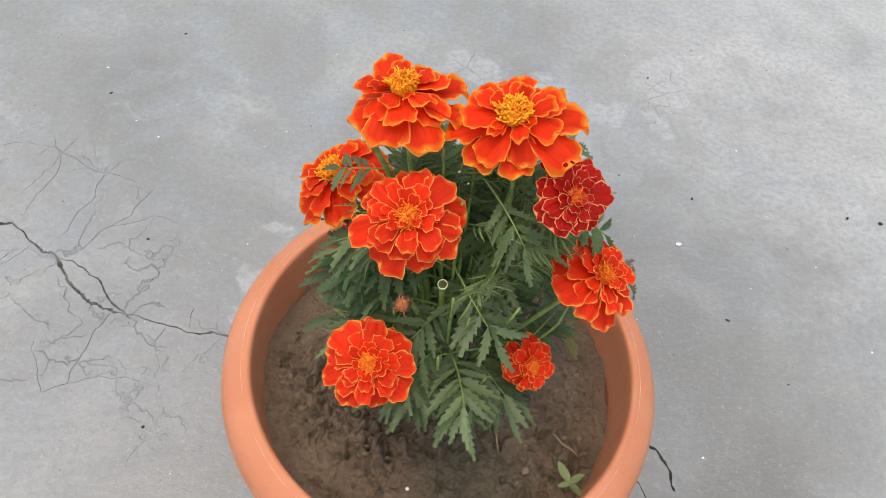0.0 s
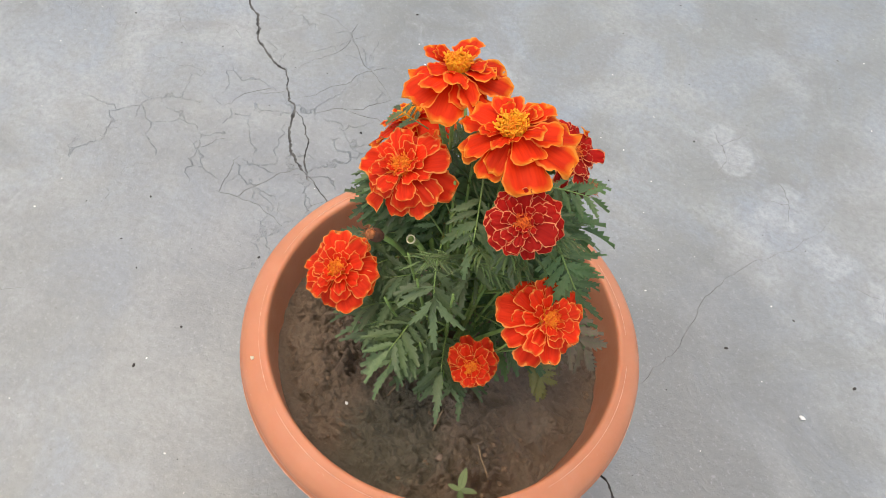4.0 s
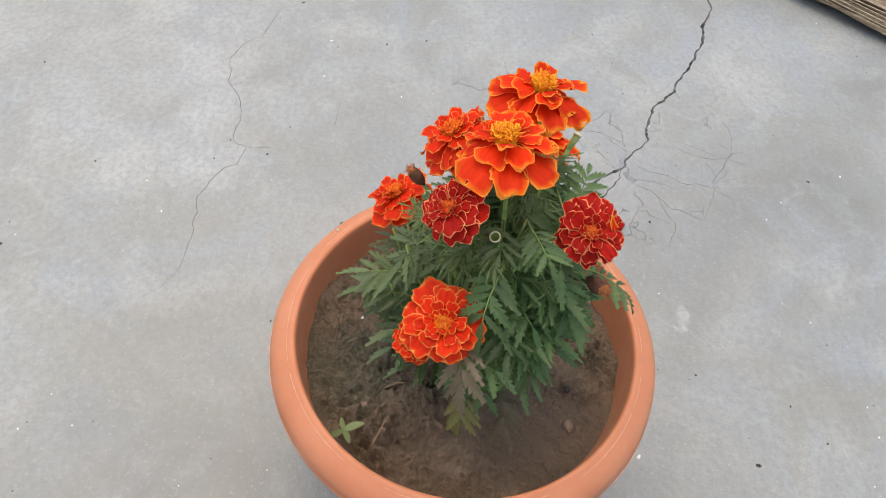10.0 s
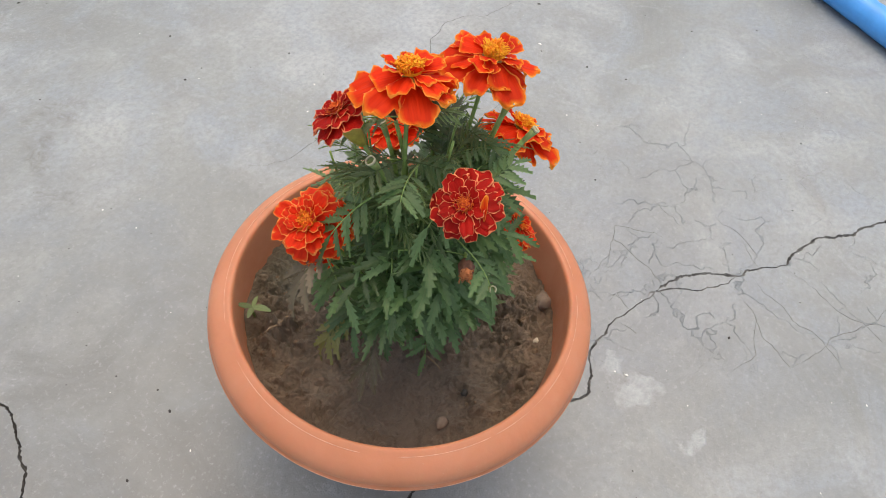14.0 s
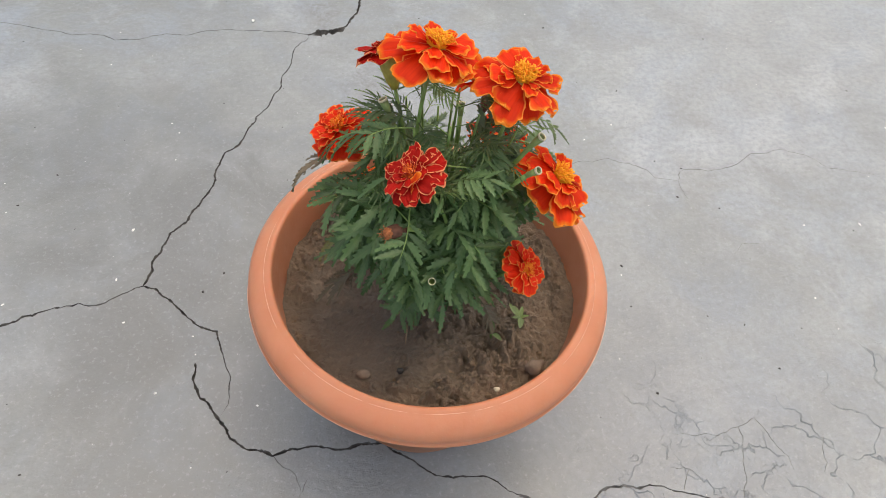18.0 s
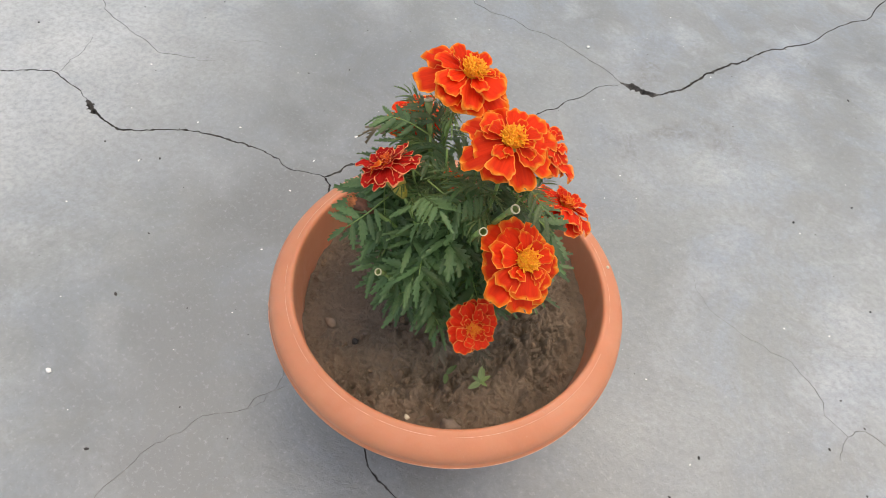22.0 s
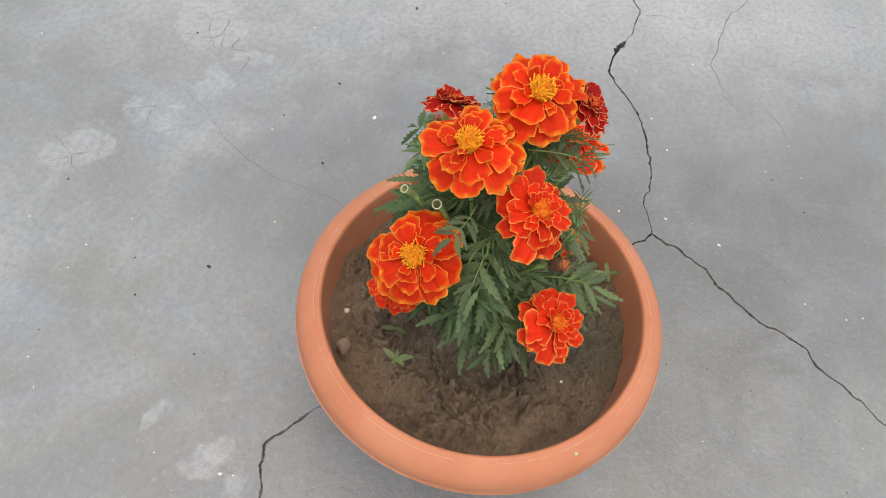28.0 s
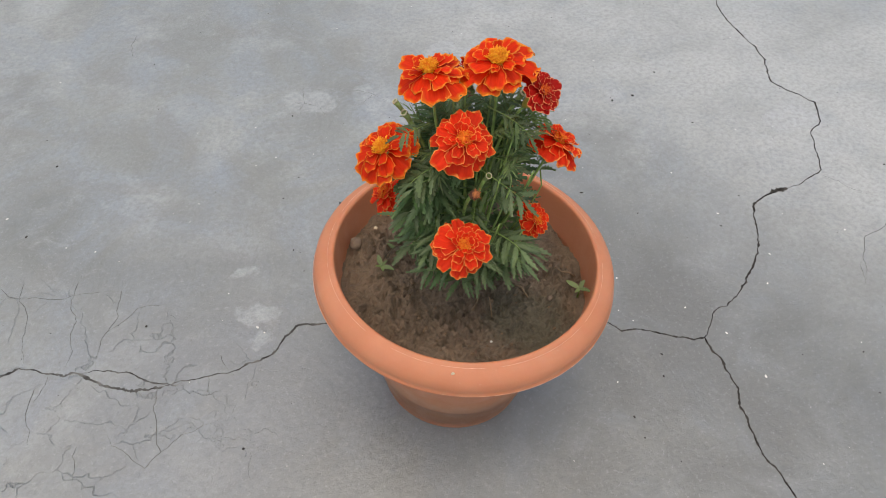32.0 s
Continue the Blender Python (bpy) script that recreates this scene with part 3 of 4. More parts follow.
# ---- soil ----
def crumbly(x, y):
    """How rough and crumbly the soil is, from smooth (0) to loose crumbs (1)."""
    p = Vector((x, y, 0))
    rough = 0.42
    for cx, cy, wide in ((-0.045, 0.075, 0.05), (-0.09, -0.02, 0.055), (0.078, -0.062, 0.034), (-0.05, -0.06, 0.035), (0.0, 0.115, 0.03)):
        rough = max(rough, 1.25 - math.hypot(x - cx, y - cy) / wide)
    rough += 0.45 * noise.noise(p * 30 + Vector((7, 2, 0))) + 0.2 * noise.noise(p * 75)
    rough -= 1.1 * math.exp(-(((x - 0.06) / 0.036) ** 2 + ((y - 0.045) / 0.04) ** 2))
    return min(1.0, max(0.0, rough))


def soil_height(x, y):
    r = math.hypot(x, y)
    p = Vector((x, y, 0))
    rough = crumbly(x, y) * (1 - 0.6 * min(1.0, max(0.0, (r - 0.113) / 0.012)))
    z = 0.1812 + 0.006 * math.exp(-((x / 0.035) ** 2 + (y / 0.035) ** 2)) + 0.005 * noise.noise(p * 13) + 0.0025 * noise.noise(p * 34 + Vector((3, 1, 0)))
    # the mound beside the seedling, with a broken edge
    edge = math.hypot((x - 0.066) / 0.036, (y + 0.05) / 0.03) + 0.25 * noise.noise(p * 45)
    z += 0.007 * min(1.0, max(0.0, (1.1 - edge) * 3))
    # a shallow basin in front of the stem
    z -= 0.006 * math.exp(-(((x - 0.068) / 0.04) ** 2 + ((y - 0.045) / 0.045) ** 2))
    z += 0.0045 * rough + (0.3 + 0.9 * rough) * (0.006 * noise.noise(p * 52 + Vector((6, 6, 0))) - 0.003 * abs(noise.noise(p * 40 + Vector((1, 9, 0)))))
    lump = max(0.0, noise.noise(p * 95 + Vector((4, 4, 0)))) * 0.02 + abs(noise.noise(p * 150)) * 0.014 + noise.noise(p * 260) * 0.003 + abs(noise.noise(p * 420)) * 0.0022 - max(0.0, noise.noise(p * 210 + Vector((2, 8, 0))) - 0.1) * 0.008
    pit = max(0.0, noise.noise(p * 120 + Vector((9, 3, 0))) - 0.1) * 0.02
    z += rough * (lump - pit) + 0.0016 * noise.noise(p * 80) + 0.0012 * abs(noise.noise(p * 180))
    # a deep slit where the basin breaks away from the root ball
    run = min(1.0, max(0.0, ((x - 0.033) * -0.022 + (y + 0.027) * 0.035) / 0.00171))
    gap = math.hypot(x - 0.033 + 0.022 * run, y + 0.027 - 0.035 * run) + 0.003 * noise.noise(p * 90)
    z -= 0.013 * max(0.0, 1 - gap / 0.0042)
    # a short drying crack beside the mound
    z -= 0.005 * math.exp(-((x - 0.037 - 0.003 * math.sin(y * 300)) / 0.0011) ** 2) * (1 if -0.062 < y < -0.046 else 0)
    if r > 0.105:
        z -= (r - 0.105) * 0.2 * (0.5 + noise.noise(p * 30))
    return z


def build_soil():
    vs, fs, nr, na = [(0, 0, soil_height(0, 0))], [], 200, 640
    for i in range(1, nr + 1):
        r = 0.1306 * i / nr
        for j in range(na):
            a = 2 * math.pi * j / na
            x, y = r * math.cos(a), r * math.sin(a)
            vs.append((x, y, soil_height(x, y)))
    for j in range(na):
        fs.append((0, 1 + j, 1 + (j + 1) % na))
    for i in range(nr - 1):
        for j in range(na):
            a, b = 1 + i * na, 1 + (i + 1) * na
            fs.append((a + j, b + j, b + (j + 1) % na, a + (j + 1) % na))
    soil = thing("soil", "damp brown lumpy garden soil filling a flower pot", "soil", me=mesh_of("soil", [(x - 0.0028, y + 0.0009, z) for x, y, z in vs], fs, SOIL))
    rng = random.Random(5)
    clods = [pebble_mesh("clod", 1.0, LUMP, 90 + k) for k in range(5)]
    for _ in range(420):
        a, r = rng.uniform(0, 6.28), 0.122 * math.sqrt(rng.random())
        x, y = r * math.cos(a), r * math.sin(a)
        if rng.random() > 0.04 + 0.8 * crumbly(x, y):
            continue
        k = rng.choice((0.001, 0.0012, 0.0016, 0.002, 0.0026, 0.0036))
        part("clod", clods[rng.randrange(5)], soil, "", pose(x, y, soil_height(x, y) - 0.15 * k, rng.uniform(0, 360), rng.uniform(0, 360), 0) @ Matrix.Diagonal((k, k, k, 1)))
    # fine crumbs too small to pick apart
    bm = bmesh.new()
    bmesh.ops.create_icosphere(bm, subdivisions=1, radius=1.0)
    grain = [v.co.copy() for v in bm.verts]
    grain_faces = [tuple(v.index for v in f.verts) for f in bm.faces]
    bm.free()
    vs, fs = [], []
    for _ in range(9500):
        a, r = rng.uniform(0, 6.28), 0.127 * math.sqrt(rng.random())
        x, y = r * math.cos(a), r * math.sin(a)
        if rng.random() > 0.03 + 0.6 * crumbly(x, y) ** 1.5:
            continue
        k = rng.choice((0.0005, 0.0007, 0.0009, 0.0012, 0.0017))
        at, turn = Vector((x, y, soil_height(x, y))), Euler((rng.uniform(0, 6), rng.uniform(0, 6), 0)).to_matrix()
        squash = Vector((rng.uniform(0.7, 1.4), rng.uniform(0.7, 1.2), rng.uniform(0.5, 0.9)))
        b = len(vs)
        vs += [at + turn @ (v * squash) * (k * rng.uniform(0.75, 1.2)) for v in grain]
        fs += [tuple(b + i for i in f) for f in grain_faces]
    part("crumb_layer", mesh_of("crumb_layer", vs, fs, CLOD, smooth=False), soil, "loose fine soil crumbs", kind="stuff")


build_soil()


# ---- marigold plant ----
def petal_mesh(name, mat, seed, width, ruffle, droop):
    """A petal one unit long along x, with a narrow claw, a broad scalloped end and a drooping tip."""
    rng = random.Random(seed)
    nu, nv = 15, 15
    vs, uvs, fs = [], [], []
    ph = [rng.uniform(0, 6.28) for _ in range(5)]
    crease = rng.uniform(-0.4, 0.4)
    notch = rng.uniform(0.02, 0.1)
    for i in range(nu):
        u = 1 - (1 - i / (nu - 1)) ** 1.7
        w = width * (0.17 + 0.83 * math.sin(min(1, u / 0.78) * 1.5708) ** 1.25) * (1 if u < 0.7 else max(0.0, 1 - ((u - 0.7) / 0.3) ** 3.6) ** 0.5)
        for j in range(nv):
            v = math.sin((2 * j / (nv - 1) - 1) * 1.5708)
            d = min((1 - abs(v)) * w, (1 - u) * 0.9 + 0.02 * (1 - abs(v)))
            e = min(1.0, max(0.0, 1 - d / 0.18))
            x, y = u, v * w
            ang = math.atan2(y, x - 0.45)
            push = (0.035 * math.sin(4.5 * ang + ph[0]) + 0.03 * math.sin(11 * ang + ph[1]) + 0.012 * math.sin(23 * ang + ph[4])) * e * min(1, u * 1.4)
            x, y = x + math.cos(ang) * push, y + math.sin(ang) * push
            x -= notch * math.exp(-((v - 0.3 * crease) / 0.28) ** 2) * u ** 6
            z = 0.05 * math.sin(u * 2.2) - droop * u * u - 0.02 * v * v * u
            z -= 0.07 * u * math.exp(-((v - crease) / 0.22) ** 2) * (1 - 0.5 * u)
            z += 0.022 * u * math.cos(7 * v + ph[2]) + 0.01 * u * math.cos(17 * v + ph[0])
            z += ruffle * e * e * u * (0.6 * math.sin(5 * ang + ph[3]) + 0.4 * math.sin(10 * ang + ph[4]))
            vs.append((x, y, z))
            uvs.append((u, e))
    for i in range(nu - 1):
        for j in range(nv - 1):
            a = i * nv + j
            fs.append((a, a + nv, a + nv + 1, a + 1))
    return mesh_of(name, vs, fs, mat, uvs)


PETAL_MESHES = {k: [petal_mesh("petal_" + k, m, 10 + i, {"orange": 0.3, "red": 0.28, "dark": 0.26}[k] + 0.045 * (i % 3), 0.07 + 0.04 * (i % 2), 0.07 * (i % 3) - 0.03) for i in range(6)] for k, m in PETALS.items()}


def disc_mesh(name, mat, r, count, seed, high):
    """The middle of a flower: many small upright tubes with open, notched ends."""
    rng = random.Random(seed)
    vs, fs = lathe([(0.0, high * 0.62), (r * 0.5, high * 0.55), (r * 0.9, high * 0.3), (r * 1.02, -high * 0.2), (0.0, -high * 0.3)], 14)
    for k in range(count):
        q = math.sqrt((k + 0.5) / count)
        a = k * 2.39996 + rng.uniform(-0.3, 0.3)
        lean = Vector((math.cos(a) * q * 0.45 + rng.uniform(-0.3, 0.3), math.sin(a) * q * 0.45 + rng.uniform(-0.3, 0.3), 1)).normalized()
        base = Vector((math.cos(a) * q * r, math.sin(a) * q * r, high * (0.35 - 0.35 * q * q)))
        tall = high * 0.62 * rng.uniform(0.6, 1.25)
        bend = Vector((rng.uniform(-1, 1), rng.uniform(-1, 1), 0)) * 0.6 * tall
        pts = [base, base + lean * tall * 0.6, base + lean * tall + bend]
        tv, tf = tube(pts, [r * 0.045, r * 0.05, r * 0.068], 5)
        b = len(vs)
        vs += tv
        fs += [tuple(b + i for i in f) for f in tf]
    return mesh_of(name, vs, fs, mat)


FLOWERS = [
    # kind, middle, facing, radius, spin, width of the disc
    ("orange", (-0.0427, 0.0251, 0.442), (-0.12, 0.1, 0.98), 0.0292, 0.2, 0.26),
    ("orange", (0.008, 0.001, 0.4485), (-0.2, -0.14, 0.96), 0.029, 0.9, 0.28),
    ("red", (-0.0397, -0.0247, 0.404), (-0.1, -0.42, 0.85), 0.0286, 0.4, 0.21),
    ("dark", (0.0382, -0.0272, 0.4234), (0.22, -0.5, 0.8), 0.0212, 0.1, 0.2),
    ("red", (-0.0577, -0.0605, 0.32), (-0.12, -0.4, 0.88), 0.0275, 1.3, 0.2),
    ("red", (0.0714, -0.0255, 0.3565), (0.45, -0.12, 0.85), 0.0275, 0.7, 0.22),
    ("red", (0.0425, -0.0455, 0.2845), (0.32, -0.6, 0.7), 0.0205, 0.3, 0.27),
    ("orange", (-0.0795, 0.0384, 0.3655), (-0.5, 0.12, 0.82), 0.0288, 1.1, 0.27),
    ("red", (-0.0655, 0.0598, 0.2868), (-0.6, 0.35, 0.65), 0.022, 0.5, 0.28),
    ("dark", (0.0278, 0.0582, 0.3945), (0.52, 0.08, 0.82), 0.0222, 0.8, 0.2),
]
plant = thing("marigold_plant", "bushy marigold plant with orange-red flowers rooted in potted soil", "plant", (0, 0, 0.172))
INTO = Matrix.Translation((0, 0, -0.172))


def stem_path(pos, normal, neck, n=14):
    n_ = Vector(normal).normalized()
    end = Vector(pos) - n_ * neck
    a = math.atan2(pos[1], pos[0])
    base = Vector((0.007 * math.cos(a), 0.007 * math.sin(a), 0.168))
    return bezier(base, base + Vector((end.x * 0.25, end.y * 0.25, (end.z - 0.17) * 0.45)), end - n_ * (end.z - 0.17) * 0.3 - Vector((0, 0, 0.015)), end, n)


STEMS = []


def build_flower(k, spec):
    kind, pos, normal, radius, spin, disc = spec
    rng = random.Random(170 + k)
    n_ = Vector(normal).normalized()
    neck = radius * (1.35 if kind == "dark" else 0.85)
    path = stem_path(pos, normal, neck)
    STEMS.append(path)
    vs, fs = tube([INTO @ p for p in path], [0.0019 - 0.0006 * i / 14 for i in range(15)], 7)
    part("stem", mesh_of("stem", vs, fs, STEM), plant)
    m = INTO @ facing(normal, pos, spin)
    head = part("flower_head", disc_mesh("flower_disc", FLORET[kind], radius * disc * (0.86 if kind == "orange" else 1.05), 200 if kind == "orange" else 120, k, radius * (0.22 if kind == "orange" else 0.17)), plant,
                {"orange": "orange-red flower with golden middle and yellow-edged petals", "red": "scarlet flower with thin yellow petal edges", "dark": "dark crimson flower with thin orange petal edges"}[kind], m)
    # green cup that holds the petals, in the head's own axes
    wide = radius * (0.3 if kind == "dark" else 0.22)
    cup = [(0.0, -neck), (0.0022, -neck), (wide * 0.75, -neck * 0.78), (wide, -neck * 0.45), (wide * 0.96, -neck * 0.15), (radius * 0.12, -neck * 0.05)]
    part("calyx", mesh_of("calyx", *lathe(cup, 14), CALYX), head, "smooth yellow-green cup")
    rings = [(8, 1.04, -22, 0.1, -0.16), (8, 0.87, -6, 0.1, -0.1), (7, 0.66, 12, 0.12, -0.06), (6, 0.47, 32, 0.14, -0.02), (6, 0.33, 50, 0.1, 0.0)]
    if kind == "orange":
        rings = [(8, 1.13, -19, 0.1, -0.16), (7, 0.9, -4, 0.1, -0.1), (5, 0.62, 14, 0.16, -0.05), (4, 0.42, 32, 0.2, -0.02)]
    if kind == "dark":
        rings = [(10, 1.0, -10, 0.08, -0.1), (9, 0.84, 4, 0.08, -0.07), (8, 0.63, 17, 0.1, -0.04), (7, 0.43, 34, 0.12, -0.02), (6, 0.3, 52, 0.08, 0.0)]
    for r, (count, length, lift, root, low) in enumerate(rings):
        for i in range(count):
            a = 2 * math.pi * (i + 0.5 * (r % 2) + rng.uniform(-0.16, 0.16)) / count
            tilt = lift + rng.uniform(-15, 15) * (0.5 if r == 0 else 1.0)
            size = radius * length * rng.uniform(0.82, 1.1)
            pm = (Matrix.Rotation(a, 4, "Z") @ Matrix.Translation((radius * root, 0, radius * low)) @ Matrix.Rotation(radians(-tilt), 4, "Y")
                  @ Matrix.Rotation(radians(rng.uniform(-15, 15)), 4, "X") @ Matrix.Diagonal((size * (1 - root), size * rng.uniform(0.85, 1.15), size, 1)))
            part("petal", PETAL_MESHES[kind][rng.randrange(6)], head, "", pm)


for k, spec in enumerate(FLOWERS):
    build_flower(k, spec)


# leafy shoots without flowers fill the middle of the bush
for k, tip in enumerate(((0.0, 0.03, 0.405), (0.022, 0.02, 0.395), (-0.02, 0.02, 0.405), (-0.012, -0.012, 0.4), (0.03, -0.005, 0.385), (0.004, 0.05, 0.375), (-0.035, 0.06, 0.34), (0.05, 0.03, 0.35),
                         (-0.06, 0.0, 0.345), (0.02, -0.05, 0.36), (-0.005, -0.05, 0.35), (-0.025, 0.045, 0.375), (0.05, 0.05, 0.325), (0.01, -0.06, 0.3), (0.055, -0.03, 0.31), (0.012, -0.028, 0.395), (-0.015, -0.047, 0.365),
                         (-0.02, -0.06, 0.325), (0.015, 0.045, 0.385), (-0.05, 0.01, 0.38), (0.045, 0.015, 0.38), (0.0, 0.06, 0.3), (-0.05, 0.045, 0.3))):
    path = stem_path(tip, (tip[0] * 4, tip[1] * 4, 0.8), 0.0)
    STEMS.append(path)
    part("stem", mesh_of("shoot", *tube([INTO @ p for p in path], [0.0014 - 0.0006 * i / 14 for i in range(15)], 6), STEM), plant)


def leaflet_data(seed, wide, teeth=5, tooth=0.7):
    """A pointed leaflet one unit long along x with forward saw teeth, folded a little along its midrib."""
    rng = random.Random(seed)
    bend, twist, sway = rng.uniform(0.05, 0.35), rng.uniform(-0.3, 0.3), rng.uniform(-0.08, 0.08)
    stations = [(0.0, 0.1, 0.0)]
    for k in range(teeth):
        t = 0.04 + 0.9 * k / teeth
        step = 0.9 / teeth
        stations.append((t + 0.2 * step, 1 - 0.55 * tooth, 0.0))
        stations.append((t + 0.75 * step, 1 + 0.35 * tooth * rng.uniform(0.7, 1.2), 0.55 * step))
    stations.append((1.0, 0.0, 0.0))
    vs, uvs, fs = [], [], []
    for t, full, ahead in stations:
        w = wide * math.sin(math.pi * min(1, 0.06 + 0.94 * t ** 0.85)) ** 0.75 * full
        z, mid = -bend * t * t, sway * math.sin(math.pi * t)
        for side in (-1, 0, 1):
            vs.append((t + ahead * abs(side), mid + side * w, z + abs(side) * w * 0.35 + twist * side * w * 2 * t))
            uvs.append((t, side))
    last = len(stations) - 1
    for i in range(last):
        a = i * 3
        if i < last - 1:
            fs += [(a, a + 3, a + 4, a + 1), (a + 1, a + 4, a + 5, a + 2)]
        else:
            fs += [(a, a + 4, a + 1), (a + 1, a + 4, a + 2)]
    return vs, fs, uvs


def leaf_layout(seed, pairs, spread, size):
    """The line of a feathery leaf one unit long, and the poses of its leaflets."""
    rng = random.Random(seed)
    bend, yaw = rng.uniform(0.2, 0.8), rng.uniform(-0.35, 0.35)
    p, line, poses = Vector((0, 0, 0)), [Vector((0, 0, 0))], []
    steps = pairs + 1
    for i in range(steps):
        ang = 0.25 - bend * i / steps
        az = yaw * i / steps
        p = p + Vector((math.cos(ang) * math.cos(az), math.cos(ang) * math.sin(az), math.sin(ang))) * ((0.3 if i == 0 else 0.5 / pairs))
        line.append(p.copy())
        base = Matrix.Translation(p) @ Matrix.Rotation(az, 4, "Z") @ Matrix.Rotation(-ang, 4, "Y")
        if i < steps - 1:
            for side in (-1, 1):
                k = size * math.sin(math.pi * (0.3 + 0.45 * i / steps)) * rng.uniform(0.88, 1.1)
                turn = side * (spread - 0.3 * i / steps + rng.uniform(-0.12, 0.12))
                poses.append(base @ Matrix.Translation((rng.uniform(-0.02, 0.02), 0, 0)) @ Matrix.Rotation(turn, 4, "Z") @ Matrix.Rotation(rng.uniform(-0.05, 0.3), 4, "Y") @ Matrix.Rotation(rng.uniform(-0.25, 0.25), 4, "X") @ Matrix.Diagonal((k, k, k, 1)))
        else:
            k = size * 1.02
            poses.append(base @ Matrix.Rotation(rng.uniform(0, 0.3), 4, "Y") @ Matrix.Diagonal((k, k, k, 1)))
    return line, poses


def joined_leaf(line, poses, shapes, mat, thick, seed):
    rng = random.Random(seed)
    vs, fs = tube(line, [thick * (1 - 0.6 * i / len(line)) for i in range(len(line))], 5)
    uvs = [(0.5, 0.0)] * len(vs)
    for m in poses:
        lv, lf, lu = shapes[rng.randrange(len(shapes))]
        b = len(vs)
        vs += [m @ Vector(v) for v in lv]
        fs += [tuple(b + i for i in f) for f in lf]
        uvs += lu
    return mesh_of("leaf", vs, fs, mat, uvs)


class LeafKind:
    """A kind of leaf: leaflet shapes, layouts, and the meshes that its copies share."""

    def __init__(self, mat, seed, wide, pairs, spread, size, thick):
        self.shapes = [leaflet_data(seed + i, wide * (0.8 + 0.15 * (i % 3))) for i in range(7)]
        self.leaflets = [mesh_of("leaflet", v, f, mat, u) for v, f, u in self.shapes]
        self.layouts = [leaf_layout(seed + i, pairs + i % 2, spread, size) for i in range(6)]
        self.ribs = [mesh_of("leaf_rib", *tube(line, [thick * (1 - 0.6 * i / len(line)) for i in range(len(line))], 5), STEM) for line, _ in self.layouts]
        self.joined = [joined_leaf(line, poses, self.shapes, mat, thick, i) for i, (line, poses) in enumerate(self.layouts)]


BROAD = LeafKind(LEAF, 0, 0.145, 4, 1.1, 0.41, 0.014)
WIDE = LeafKind(LEAF, 160, 0.15, 2, 1.0, 0.54, 0.014)
FINE = LeafKind(LEAF_GREY, 40, 0.13, 4, 1.05, 0.42, 0.012)
THREAD = LeafKind(LEAF_FRESH, 80, 0.06, 5, 0.7, 0.36, 0.012)


def leaf_pose(at, az, pitch, roll, size):
    return Matrix.Translation(at) @ Matrix.Rotation(az, 4, "Z") @ Matrix.Rotation(-pitch, 4, "Y") @ Matrix.Rotation(roll, 4, "X") @ Matrix.Diagonal((size, size, size, 1))


def add_leaf(kind, m, layout, split):
    if not split:
        part("leaf", kind.joined[layout], plant, "", INTO @ m)
        return
    leaf = part("leaf", kind.ribs[layout], plant, "", INTO @ m)
    for i, pm in enumerate(kind.layouts[layout][1]):
        part("leaflet", kind.leaflets[(i * 3 + layout) % 7], leaf, "", pm)


BUDS = (((0.0355, 0.07, 0.351), (0.6, 0.35, 0.3), 0.019), ((-0.04, -0.045, 0.357), (-0.2, -0.6, 0.7), 0.016))
CUPS = (((-0.06, 0.034, 0.398), (-0.5, 0.1, 0.85), 0.003, 0.011), ((-0.054, 0.058, 0.392), (-0.45, 0.4, 0.8), 0.0026, 0.011), ((0.011, 0.081, 0.307), (0.1, 0.6, 0.75), 0.0026, 0.01),
        ((0.041, 0.0, 0.402), (0.4, -0.3, 0.85), 0.0031, 0.01), ((-0.02, -0.038, 0.364), (-0.1, -0.5, 0.8), 0.0026, 0.01))
CLEAR = [spec[1:4] for spec in FLOWERS] + [(p, (0, 0, 1), 0.012) for p, _, _ in BUDS] + [(c[0], (0, 0, 1), 0.007) for c in CUPS]


def hides_flower(kind, m, layout):
    """Whether a leaf would lie over the face of a flower, sink into the soil or pass the outline fitted to the camera's
    views.
    """
    for pm in kind.layouts[layout][1]:
        for x in (0.0, 0.5, 1.0):
            p = m @ (pm @ Vector((x, 0, 0)))
            if (p.z < 0.215 and p.z < soil_height(p.x, p.y) + 0.004) or (math.hypot(p.x, p.y) > 0.068 and p.z < 0.235) or (math.hypot(p.x, p.y) > 0.088 and p.z < 0.27) or math.hypot(p.x, p.y) > 0.1:
                return True
            if (p.z > 0.4 and math.hypot(p.x, p.y) > 0.045) or (p.z > 0.35 and math.hypot(p.x, p.y) > 0.078) or (p.z > 0.3 and p.y < -0.064):
                return True
            for pos, normal, radius in CLEAR:
                n_ = Vector(normal).normalized()
                d = p - Vector(pos)
                along = d.dot(n_)
                # leaves are kept out of the camera's sight lines to low flowers
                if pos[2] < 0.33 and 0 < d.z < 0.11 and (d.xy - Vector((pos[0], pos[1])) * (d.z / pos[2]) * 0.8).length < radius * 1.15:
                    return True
                if -0.4 * radius < along < (0.06 if pos[2] > 0.3 else 0.1) and (d - n_ * along).length < radius * (0.95 if pos[2] > 0.3 else 1.1):
                    return True
    return False


